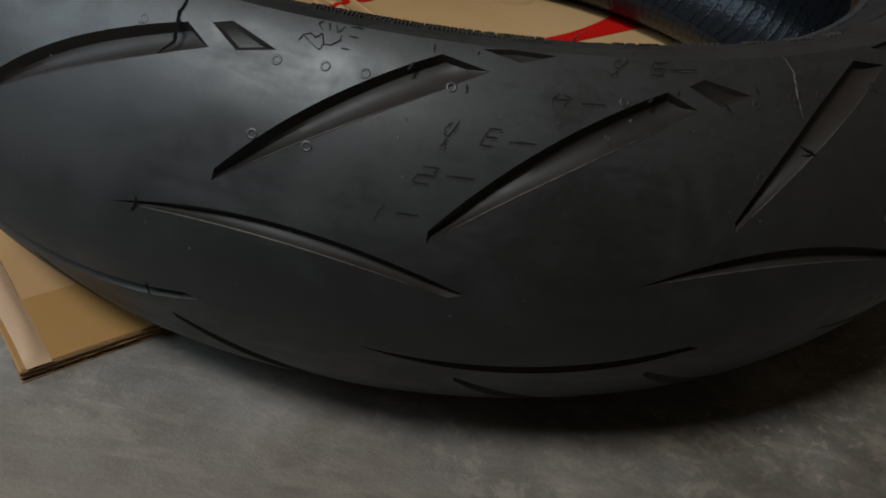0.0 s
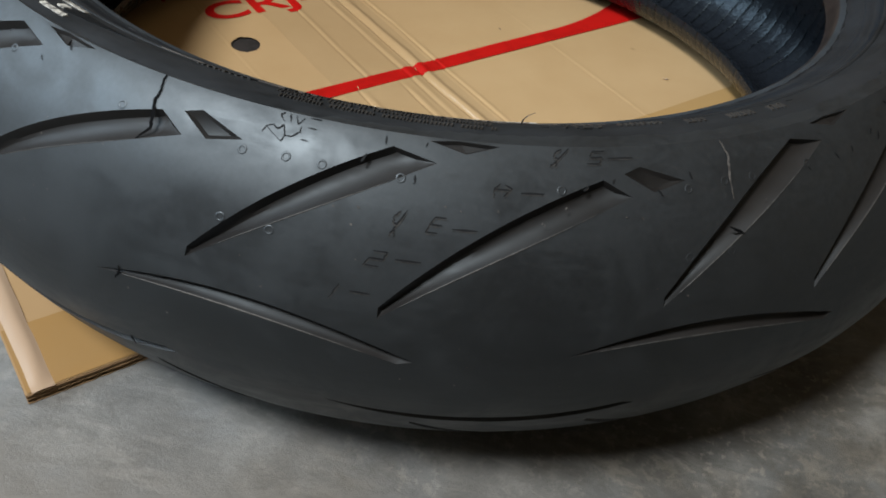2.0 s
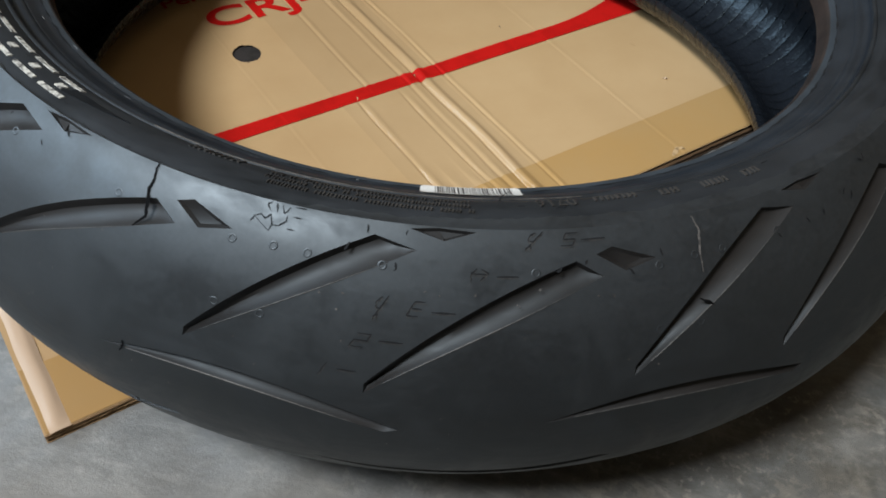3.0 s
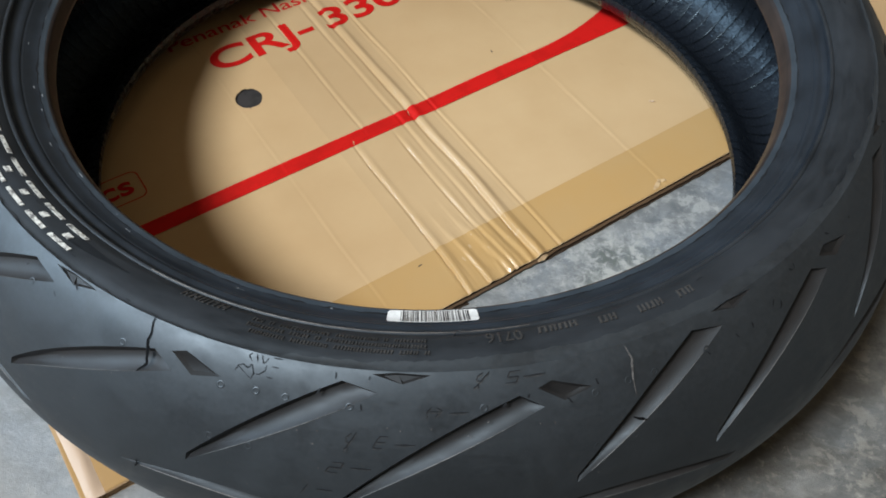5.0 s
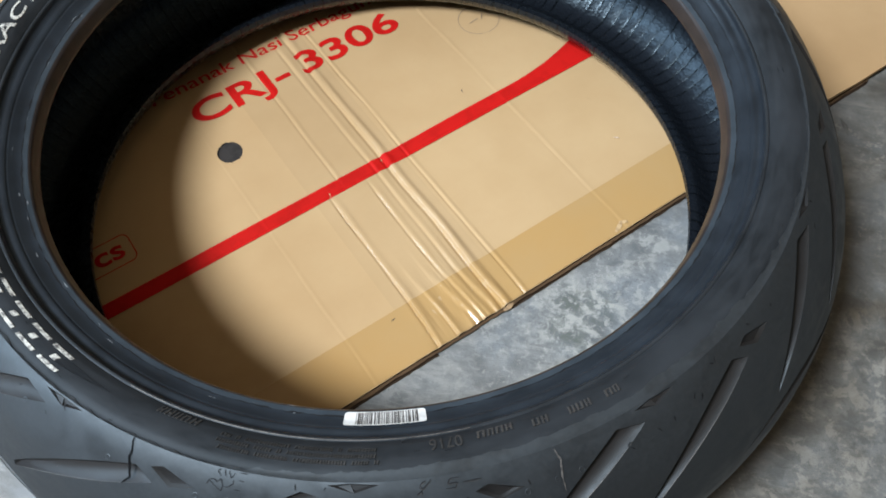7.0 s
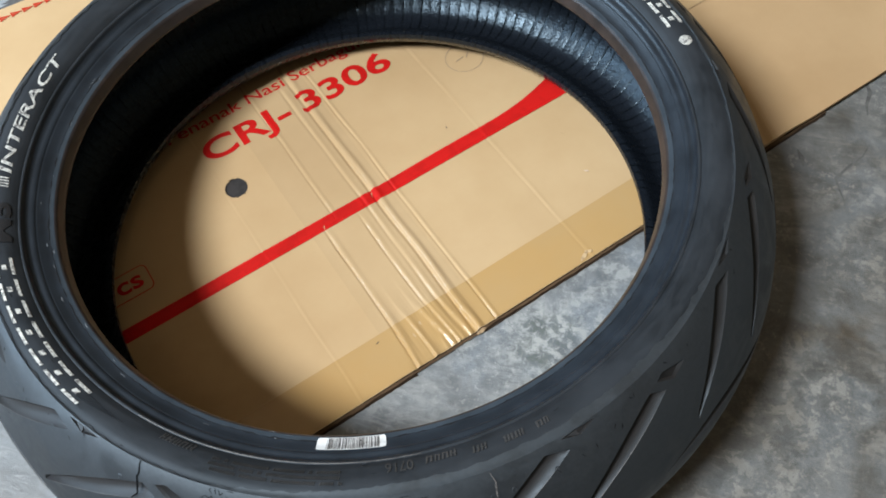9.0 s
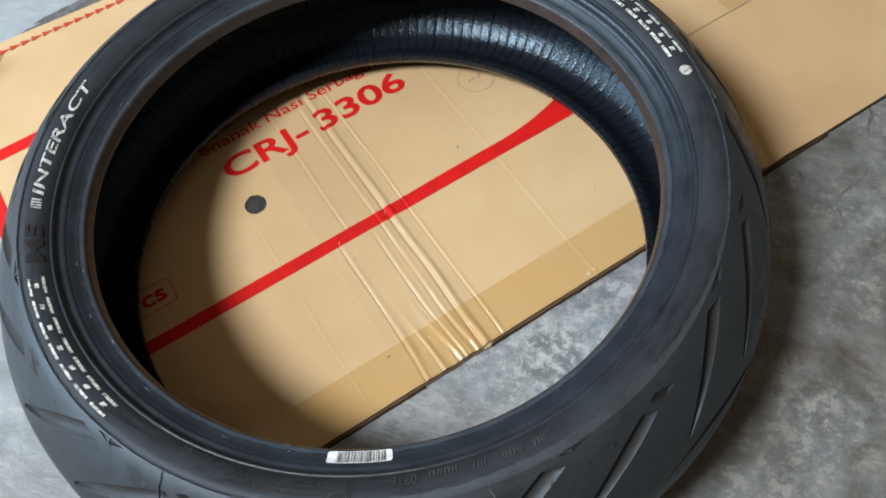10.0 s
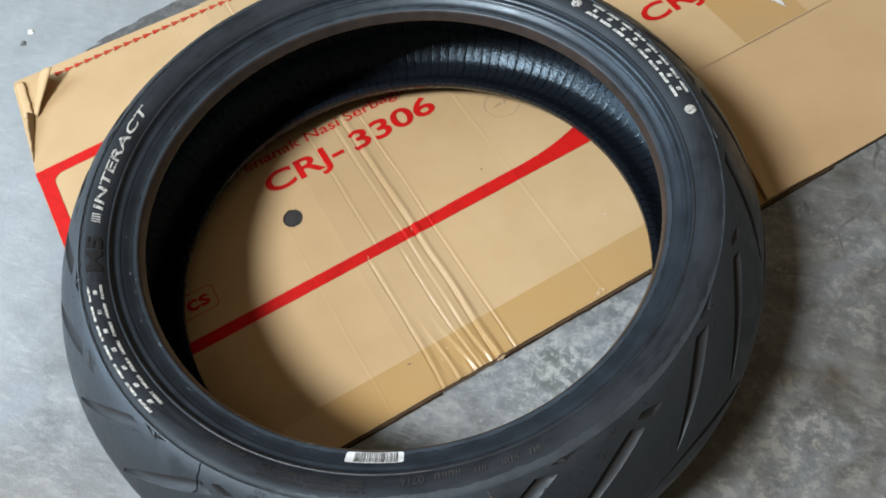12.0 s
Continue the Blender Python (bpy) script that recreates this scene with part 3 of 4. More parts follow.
        print_on_card("printed_word", "3306", 0.0365, u + 0.1040, v, 0.1010, 0.022, top, label="printed red number")
    for word, u, wide in (("Penanak", 0.193, 0.0790), ("Nasi", 0.2790, 0.0410), ("Serbaguna", 0.3275, 0.0975)):
        print_on_card("printed_word", word, 0.0190, u, 0.3285, wide, 0.006, top, label="small printed red word")
    print_on_card("printed_word", "cs", 0.026, 0.089, 0.2020, 0.0235, 0.018, top, label="printed red letters")
    bent_frame("printed_frame", 0.02, 0.120, 0.1945, 0.2225, 0.006, 0.0009, RED_INK, top)
    # row of small red arrow heads along the far edge
    for i in range(26):
        u, v = 0.0630 + i * 0.0125, 0.5900 - 0.00028 * i
        pts = [(u, v - 0.0040), (u + 0.0124, v), (u, v + 0.0040)]
        link_mesh("arrow_head", [(x, y, card_z(x, y) + 0.0006) for x, y in pts], [(0, 1, 2)], ARROW_INK, top, "", False)
    # pencil ring and strokes
    ring_on_card("pencil_ring", 0.484, 0.2535, 0.0190, 0.0005, PENCIL, top, squash=0.95)
    for u0, v0, u1, v1 in ((0.474, 0.2535, 0.483, 0.2545), (0.4855, 0.252, 0.4905, 0.2575)):
        d = Vector((v0 - v1, u1 - u0, 0)).normalized() * 0.0004
        link_mesh("pencil_stroke", [(u0 - d.x, v0 - d.y, TOP + 0.0007), (u1 - d.x, v1 - d.y, TOP + 0.0007), (u1 + d.x, v1 + d.y, TOP + 0.0007), (u0 + d.x, v0 + d.y, TOP + 0.0007)], [(0, 1, 2, 3)], PENCIL, top)
    for u, v, a, length in ((0.2503, 0.0373, 8, 0.005), (0.4204, 0.1903, 70, 0.004), (0.5045, 0.1205, -70, 0.007)):
        c, s = math.cos(radians(a)), math.sin(radians(a))
        z = card_z(u, v) + 0.0007
        link_mesh("scratch", [(u - c * length / 2, v - s * length / 2, z), (u + s * 0.0006, v - c * 0.0006, z), (u + c * length / 2, v + s * length / 2, z), (u - s * 0.0006, v + c * 0.0006, z)],
                  [(0, 1, 2, 3)], HOLE_DARK if v < 0.1 or v > 0.15 else PALE_TAPE, top)
    # torn flakes of tape and a frayed bit at the cut edge
    for u, v, a, length, wide, mat in ((0.439, 0.0045, 25, 0.011, 0.0036, PALE_TAPE), (0.4455, 0.0060, -30, 0.008, 0.0024, PALE_TAPE), (0.496, 0.0737, -40, 0.005, 0.0016, MILKY_TAPE),
                                       (0.3225, 0.1665, 70, 0.006, 0.0010, PALE_TAPE), (0.2695, 0.1605, 65, 0.005, 0.0009, PALE_TAPE), (0.3275, -0.0015, 10, 0.010, 0.0035, KRAFT_CUT)):
        c, q = math.cos(radians(a)), math.sin(radians(a))
        verts = []
        for i in range(7):
            x = length * (i / 6 - 0.5)
            h = wide * 0.5 * math.sin(math.pi * (0.12 + 0.76 * i / 6)) * (1 + 0.5 * noise.noise(Vector((i * 1.3, u * 50, 2))))
            for y in (-h, h):
                du, dv = x * c - y * q, x * q + y * c
                verts.append((u + du, v + dv, (card_z(u + du, max(0.0, v + dv)) if v > 0 else 0.0028) + 0.0009 + 0.0006 * math.sin(i * 1.9)))
        link_mesh("torn_flake", verts, [(2 * i, 2 * i + 2, 2 * i + 3, 2 * i + 1) for i in range(6)], mat, top)
    # lifted tear in the tape beside the flap, its glint painted white
    lip = [(0.8075, 0.2170, 0.0016), (0.8145, 0.2030, 0.0034), (0.8215, 0.1900, 0.0008), (0.8240, 0.2000, 0.0010), (0.8230, 0.2110, 0.0010)]
    link_mesh("tape_tear", [(u, v, card_z(u, v) + h) for u, v, h in lip], [(0, 1, 4), (1, 2, 3), (1, 3, 4)], BRIGHT_WHITE, top, "lifted tear in the tape with its glint painted white")
    # plain closing flap folded over at the far end
    def flap_edge(v):
        return 0.634 + 0.26 * v
    us = 120
    verts, faces = [], []
    for i in range(us + 1):
        for k in range(13):
            v = -0.001 + 0.171 * k / 12
            u = flap_edge(v) + (1.06 - flap_edge(v)) * (i / us) ** 1.6
            fold = 0.0022 * math.exp(-((u - flap_edge(v) - 0.010 - 0.10 * v) / 0.0035) ** 2) + 0.0016 * math.exp(-((u - flap_edge(v) - 0.022 - 0.14 * v) / 0.0035) ** 2)
            lift = 0.0032 - fold * smooth01((0.06 - v) / 0.05) + 0.006 * smooth01((0.08 - (u - flap_edge(v))) / 0.08) * smooth01((0.15 - v) / 0.12) - 0.0025 * smooth01((v - 0.16) / 0.01)
            verts.append((u, v, TOP + lift + 0.0007 * noise.noise(Vector((u * 20, v * 20, 7)))))
    for i in range(us):
        for k in range(12):
            a = i * 13 + k
            faces.append((a, a + 13, a + 14, a + 1))
    m = len(verts)
    verts += [(x, y, z - 0.0028) for x, y, z in verts]
    for i in range(us):
        for k in range(12):
            a = m + i * 13 + k
            faces.append((a, a + 1, a + 14, a + 13))
        faces.append((i * 13, i * 13 + m, i * 13 + 13 + m, i * 13 + 13))
    for k in range(12):
        faces.append((k, k + 1, k + 1 + m, k + m))
    link_mesh("closing_flap", verts, faces, FLAP_CARD, top, "plain brown closing flap", True, None, None, None, 40)
    # brown strip laid on to draw the shade in the flap's gap
    verts = []
    for i in range(21):
        u = 0.684 + (1.055 - 0.684) * i / 20
        for v in (0.1704, 0.1712):
            verts.append((u, v, TOP + 0.0016))
    link_mesh("flap_gap", verts, [(2 * i, 2 * i + 2, 2 * i + 3, 2 * i + 1) for i in range(20)], KRAFT_CUT, top, "brown strip for the shaded gap along the folded flap")
    # torn corner of the upper layer leaning inwards over the card, a raised flange and a torn edge standing up beside it
    def leaning(name, base0, base1, rim0, rim1, bulge, ragged, mat, label):
        rows, cols, verts, faces = 18, 6, [], []
        base0, base1, rim0, rim1 = Vector(base0), Vector(base1), Vector(rim0), Vector(rim1)
        for i in range(rows + 1):
            f = i / rows
            a, b = base0.lerp(base1, f), rim0.lerp(rim1, f)
            b += (b - a).normalized() * ragged * noise.noise(Vector((f * 8, rim0.x * 300, 2)))
            for k in range(cols + 1):
                g = k / cols
                p = a.lerp(b, g)
                p.z += bulge * (b - a).length * math.sin(math.pi * g) + .0004 * noise.noise(Vector((f * 5, g * 3, 6)))
                verts.append(p)
        for i in range(rows):
            for k in range(cols):
                p = i * (cols + 1) + k
                faces.append((p, p + cols + 1, p + cols + 2, p + 1))
        sheet = link_mesh(name, verts, faces, mat, top, label, True, None, None, None, 25)
        mod = sheet.modifiers.new("thickness", "SOLIDIFY")
        mod.thickness = 0.0013
        return sheet
    leaning("torn_tab", (.0415, .5985, .0056), (.0215, .5490, .0056), (.0655, .5790, .0320), (.0262, .5370, .0120), .16, .0022, KRAFT, "torn corner of the upper layer leaning inwards")
    leaning("flange", (.0125, .6050, .0072), (.0085, .5460, .0072), (.0270, .5990, .0130), (.0230, .5440, .0125), .10, .0010, KRAFT, "pale raised edge flange")
    leaning("torn_edge", (.0245, .5460, .0050), (.0040, .4800, .0050), (.0182, .5400, .0215), (.0018, .4790, .0070), .05, .0022, KRAFT_CUT, "torn edge standing up")
    return top


carton()

# dark ragged patch on the concrete beyond the carton
def stain(name, label, mat, place_at, long, short, seed):
    bm = bmesh.new()
    ring = []
    for i in range(60):
        a = 2 * math.pi * i / 60
        q = 1 + 0.16 * noise.noise(Vector((math.cos(a) * 3, math.sin(a) * 3, seed))) + 0.10 * noise.noise(Vector((math.cos(a) * 11, math.sin(a) * 11, seed + 4)))
        ring.append(bm.verts.new((long * q * math.cos(a), short * q * math.sin(a), 0)))
    bm.faces.new(ring)
    ob = part(name, bm, mat, None)
    ob.matrix_world = place_at
    tagged(ob, label, "stain")


stain("floor_patch", "dark ragged patch on the concrete floor", FLOOR_DARK, CARTON @ pose(0.215, 0.608, 0.0006, 0, 0, -2), 0.105, 0.021, 5)


def floor_chip(label, mat, x, y, size, seed):
    bm = bmesh.new()
    bmesh.ops.create_icosphere(bm, subdivisions=2, radius=size)
    for v in bm.verts:
        v.co *= 1 + 0.45 * noise.noise(v.co * (1.2 / size) + Vector((seed, 0, 0)))
        v.co.z = max(0.0, v.co.z * 0.5)
    ob = part("chip", bm, mat, None, "", False)
    ob.location = (x, y, 0.0)
    tagged(ob, label, "chip")


floor_chip("small white crumb of plaster on the concrete floor", BRIGHT_WHITE, -0.596, 0.210, 0.0042, 3)
floor_chip("small dark crumb of grit on the concrete floor", FLOOR_DARK, -0.595, 0.190, 0.0040, 9)


def floor_crack(pts, width):
    verts = []
    for i, (x, y) in enumerate(pts):
        a, b = pts[max(0, i - 1)], pts[min(len(pts) - 1, i + 1)]
        d = Vector((b[0] - a[0], b[1] - a[1], 0)).normalized()
        w = width * (0.25 + math.sin(math.pi * i / (len(pts) - 1)))
        verts += [(x - d.y * w, y + d.x * w, 0.0005), (x + d.y * w, y - d.x * w, 0.0005)]
    link_mesh("crack", verts, [(2 * i, 2 * i + 1, 2 * i + 3, 2 * i + 2) for i in range(len(pts) - 1)], FLOOR_DARK, bpy.data.objects["floor"])


floor_crack([(0.396, 0.292), (0.400, 0.280), (0.404, 0.268), (0.401, 0.253), (0.402, 0.239)], 0.0016)
floor_crack([(0.341, 0.186), (0.345, 0.178), (0.347, 0.168)], 0.0020)
floor_crack([(0.404, 0.205), (0.398, 0.190), (0.386, 0.176), (0.375, 0.160), (0.379, 0.148), (0.383, 0.137)], 0.0010)


# ---- motorcycle tyre lying on its side ----
CX, CY, ZC = -0.005, 0.004, 0.0862
HALF_TREAD = [(.3110, .0862), (.3102, .0960), (.3072, .1078), (.3025, .1185), (.2955, .1322), (.2875, .1445), (.2790, .1540), (.2720, .1605), (.2665, .1645), (.2645, .1656)]
SIDE = [(.2643, .1647), (.2625, .1646), (.2580, .1651), (.2520, .1643), (.2470, .1623), (.2440, .1601), (.2425, .1586)]
RIB = [(.2425, .1586), (.2418, .1589), (.2408, .1587), (.2402, .1579)]
BEAD = [(.2402, .1579), (.2392, .1553), (.2374, .1536), (.2345, .1528), (.2310, .1500), (.2276, .1477), (.2240, .1464), (.2219, .1456), (.2205, .1440), (.2196, .1412), (.2188, .1382), (.2184, .1358), (.2190, .1340), (.2208, .1332)]
LOW_BEAD = [(.2402, .1579), (.2375, .1574), (.2340, .1558), (.2305, .1530), (.2270, .1493), (.2242, .1455), (.2222, .1418), (.2206, .1380), (.2208, .1332)]
LINER_HALF = [(.2208, .1332), (.2285, .1356), (.2380, .1440), (.2480, .1520), (.2580, .1545), (.2660, .1535), (.2750, .1475), (.2840, .1385), (.2915, .1250), (.2962, .1060), (.2985, .0862)]


def spline(pts, n=8):
    p = [np.array(q, float) for q in pts]
    p = [2 * p[0] - p[1]] + p + [2 * p[-1] - p[-2]]
    out = []
    for i in range(1, len(p) - 2):
        a, b, c, d = p[i - 1:i + 3]
        for k in range(n):
            t = k / n
            out.append(.5 * (2 * b + (c - a) * t + (2 * a - 5 * b + 4 * c - d) * t * t + (3 * b - a - 3 * c + d) * t ** 3))
    out.append(p[-2])
    return np.array(out)


def mirrored(pts):
    return [(r, 2 * ZC - z) for r, z in pts]


def oval(th, r):
    return (.0035 - .0025 * min(1, max(0, (r - .222) / .089))) * math.cos(2 * (th - radians(24)))


def place(th, r, z):
    r += oval(th, r)
    return (CX + r * math.cos(th), CY + r * math.sin(th), z)


PROF = spline(HALF_TREAD[::-1] + mirrored(HALF_TREAD[1:]))
ARC = np.r_[0, np.cumsum(np.hypot(*np.diff(PROF, axis=0).T))]
S0 = float(ARC[np.argmin(np.hypot(PROF[:, 0] - .272, PROF[:, 1] - .1605))])
S_LOW, S_HIGH, S_CROWN = -S0, float(ARC[-1]) - S0, float(ARC[-1]) / 2 - S0


def on_tread(th, s, depth=0.0):
    """A point of the tread at angle th (radians) and s metres down from the shoulder, depth metres below its skin."""
    def at(x):
        return np.array([np.interp(x + S0, ARC, PROF[:, 0]), np.interp(x + S0, ARC, PROF[:, 1])])
    p, d = at(s), at(s + .002) - at(s - .002)
    d /= np.hypot(*d)
    p = p + depth * np.array([d[1], -d[0]])
    return place(th, float(p[0]), float(p[1]))


SIDE_Z = spline(SIDE)


def side_height(r):
    return float(np.interp(r, SIDE_Z[::-1, 0], SIDE_Z[::-1, 1]))


def on_side(th, r, lift=0.0):
    return place(th, r, side_height(r) + lift)


def revolve(name, prof, mat, parent, label="", n=360, flip=False):
    arc = np.r_[0, np.cumsum(np.hypot(*np.diff(prof, axis=0).T))]
    m = len(prof)
    verts, uvs, faces = [], [], []
    for i in range(n + 1):
        th = 2 * math.pi * i / n
        for k in range(m):
            verts.append(place(th, float(prof[k, 0]), float(prof[k, 1])))
            uvs.append((th * .26, float(arc[k])))
    for i in range(n):
        for k in range(m - 1):
            a = i * m + k
            q = (a, a + m, a + m + 1, a + 1)
            faces.append(q[::-1] if flip else q)
    return link_mesh(name, verts, faces, mat, parent, label, True, uvs)


def bezier(a, b, c, n):
    t = np.linspace(0, 1, n)[:, None]
    return (1 - t) ** 2 * np.array(a) + 2 * t * (1 - t) * np.array(b) + t * t * np.array(c)


# groove edges as quadratic curves from the pointed tip; degrees along, millimetres down
LONG_A = ((0, 50.6), (5.4, 15.0), (13.7, -3.9)), ((0.5, 51.2), (6.6, 26.0), (17.1, 0.2))
LONG_B = ((0, 57.0), (6.0, 18.8), (16.1, 3.2)), ((0.6, 57.6), (6.8, 32.0), (18.3, 9.6))
ARCHED = ((0, 68.7), (11.4, 46.5), (24.5, 76.3)), ((0, 68.7), (10.8, 58.5), (22.2, 75.2))
KITE_A = [(16.4, -7.6), (18.6, -8.7), (21.8, -7.8), (19.2, -4.0)]
KITE_B = [(17.8, 1.2), (19.2, -1.2), (22.9, 5.0), (20.2, 8.4)]


def groove_outline(edges, n=22):
    up, low = bezier(*edges[0], n), bezier(*edges[1], n)
    return up, low


def tread(parent):
    from mathutils.geometry import delaunay_2d_cdt
    rim = 0.30
    seam = radians(100)
    verts, edges, faces, depth = [], [], [], []

    def loop(pts, d):
        first = len(verts)
        for th, s in pts:
            verts.append(Vector((th * rim, s)))
            depth.append(d)
        n = len(pts)
        edges.extend((first + i, first + (i + 1) % n) for i in range(n))
        return list(range(first, first + n))

    starts = [-68 + 34 * i for i in range(5)] + [102 + 190 / 6 * i for i in range(6)]
    outlines = []

    def line(pts, d):
        first = len(verts)
        for (th, s), one in zip(pts, d):
            verts.append(Vector((th * rim, s)))
            depth.append(one)
        edges.extend((first + i, first + i + 1) for i in range(len(pts) - 1))

    def add(pts_out, inner, mirror, shift):
        def turn(p):
            th = radians(p[0] + shift)
            s = p[1] / 1000
            return th, (2 * S_CROWN - s if mirror else s)
        a, rows_in = [turn(p) for p in pts_out], [([turn(p) for p in pts], d) for pts, d in inner]
        lo, hi = min(p[0] for p in a), max(p[0] for p in a)
        while hi > seam:
            a = [(t - 2 * math.pi, s) for t, s in a]
            rows_in = [([(t - 2 * math.pi, s) for t, s in pts], d) for pts, d in rows_in]
            lo, hi = lo - 2 * math.pi, hi - 2 * math.pi
        if lo < seam - 2 * math.pi + 0.01 or hi > seam - 0.01:
            return
        faces.append(loop(a, 0.0))
        for pts, d in rows_in:
            line(pts, d)
        outlines.append(np.array(a))

    for start in starts:
        for mirror, shift in ((False, 0.0), (True, 17.0)):
            for edges_of, tip, d, wall in ((LONG_A, -96.6, .0038, .0026), (LONG_B, -82.9, .0038, .0026), (ARCHED, -102.8, .0032, .0022)):
                up, low = groove_outline(edges_of)
                mm = rim * math.pi / 180 * 1000
                gap = np.hypot((low[:, 0] - up[:, 0]) * mm, low[:, 1] - up[:, 1])
                k1 = np.clip(wall * 1000 / np.maximum(gap, .01), .16, .44)[:, None]
                inner = []
                # a steep upper wall, a rounded foot, a floor that rises, a low crisp lower wall
                for k, part_deep in ((k1 * .55, .52), (k1, .90), (k1 + (1 - k1) * .22, 1.0), (k1 + (1 - k1) * .55, .80), (k1 + (1 - k1) * .84, .40)):
                    pts = (up + (low - up) * k)[1:]
                    if edges_of is not ARCHED:
                        # the floor runs on to a short end wall
                        pts[-1] = pts[-2] + (pts[-1] - pts[-2]) * .72
                    else:
                        pts = pts[:-1]
                    # shallower into the tips
                    deep_row = d * part_deep * np.clip(gap[1:1 + len(pts)] / 5.0, .25, 1.0)
                    deep_row[-1] *= .80 if edges_of is not ARCHED else .6
                    inner.append((list(pts), [float(x) for x in deep_row]))
                add(list(up) + list(low[::-1] if edges_of is not ARCHED else low[::-1][:-1]), inner, mirror, start + tip + shift)
            for kite, tip in ((KITE_A, -96.6), (KITE_B, -82.9)):
                # a flat floor, its wall deepest along the upper edge
                c = np.mean(kite, axis=0)
                ring = [c + (np.array(p) - c) * .62 + np.array((.05, .22)) for p in kite]
                add(kite, [(ring, [.0015] * len(ring))], mirror, start + tip + shift)
    # base lattice
    thetas = np.linspace(seam - 2 * math.pi, seam, 301)
    rows = np.r_[S_LOW, np.linspace(S_LOW + .004, S_HIGH - .004, 34), S_HIGH]
    closed = []
    for o in outlines:
        closed.append((o[:, 0].min() - .012, o[:, 0].max() + .012, o))
    for i, th in enumerate(thetas):
        for k, s in enumerate(rows):
            inner = 0 < i < len(thetas) - 1 and 0 < k < len(rows) - 1
            x, y = th, s
            if inner:
                x, y = th + .006 * math.sin(k * 2.4 + i), s + .0008 * math.sin(i * 1.7 + k)
                hit = False
                for lo, hi, o in closed:
                    if lo < x < hi:
                        ox, oy = o[:, 0] * rim, o[:, 1]
                        if np.min((ox - x * rim) ** 2 + (oy - y) ** 2) < .0022 ** 2:
                            hit = True
                            break
                        xs, ys = np.roll(ox, -1), np.roll(oy, -1)
                        cross = ((oy > y) != (ys > y)) & (x * rim < (xs - ox) * (y - oy) / (ys - oy + 1e-12) + ox)
                        if cross.sum() % 2:
                            hit = True
                            break
                if hit:
                    continue
            verts.append(Vector((x * rim, y)))
            depth.append(0.0)
    out = delaunay_2d_cdt(verts, edges, faces, 0, 1e-7)
    co, tri, src = out[0], out[2], out[3]
    pts, uvs, deep = [], [], []
    for v, origin in zip(co, src):
        d = depth[origin[0]] if origin else 0.0
        th, s = v.x / rim, v.y
        deep.append(d > 0)
        if abs(s - S_LOW) < 1e-6:
            d += .0001
        pts.append(on_tread(th, s, d))
        uvs.append((th * rim, s))
    index = [1 if any(deep[a] for a in f) else 0 for f in tri]
    link_mesh("tread", pts, tri, None, parent, "worn tread with curved grooves", True, uvs, [RUBBER_TREAD, RUBBER_GROOVE], index, 32)


def strip_on_tread(name, pts, width, parent, mat, lift=0.00015, label=""):
    """A thin ragged line on the tread through (degrees, millimetres)."""
    verts, faces = [], []
    fine = []
    for (a, b), (c, d) in zip(pts[:-1], pts[1:]):
        for k in range(6):
            fine.append((a + (c - a) * k / 6, b + (d - b) * k / 6))
    fine.append(pts[-1])
    for i, (a, s) in enumerate(fine):
        w = width * (0.35 + 0.65 * math.sin(math.pi * min(.95, max(.05, i / (len(fine) - 1))))) * (1 + .5 * noise.noise(Vector((i * .9, a, s))))
        j = .0006 * noise.noise(Vector((i * .7, s, 4)))
        p, q = fine[max(0, i - 1)], fine[min(len(fine) - 1, i + 1)]
        d = Vector(((q[0] - p[0]) * .005, (q[1] - p[1]) / 1000)).normalized()
        for side in (-1, 1):
            verts.append(on_tread(radians(a) + (j - side * w / 2 * d.y) / .29, s / 1000 + side * w / 2 * d.x, -lift))
    for i in range(len(fine) - 1):
        faces.append((2 * i, 2 * i + 1, 2 * i + 3, 2 * i + 2))
    return link_mesh(name, verts, faces, mat, parent, label)


def shoulder_edge(parent):
    """The ragged, feathered rubber edge where the tread ends over the sidewall; it reaches further in on one side."""
    n, verts, uvs, faces = 1800, [], [], []
    for i in range(n + 1):
        th = 2 * math.pi * i / n
        deg = (math.degrees(th) + 180) % 360 - 180
        c = Vector((math.cos(th), math.sin(th), 0))
        a = .0006 + .0012 * noise.noise(c * 9) + .0014 * noise.noise(c * 40) + .0010 * abs(noise.noise(c * 130))
        a = min(.0030, max(.0, a)) + .0052 * smooth01((deg + 97) / 26) * smooth01((8 - deg) / 45)
        rows = [(on_tread(th, S_LOW + .0005, .0003), .0005)]
        for f in (0, .35, .7, 1.0):
            r = .2643 - a * f
            rows.append((place(th, r, side_height(r) + .00075 - .00030 * f), -.001 - a * f))
        rows.append((place(th, .2643 - a, side_height(.2643 - a) - .0006), -.002 - a))
        for p, s in rows:
            verts.append(p)
            uvs.append((th * .30, S_LOW + .004 + s))
    m = 6
    for i in range(n):
        for k in range(m - 1):
            q = i * m + k
            faces.append((q, q + 1, q + m + 1, q + m))
    link_mesh("shoulder_edge", verts, faces, RUBBER_TREAD, parent, "ragged feathered edge of the tread", True, uvs, None, None, 35)


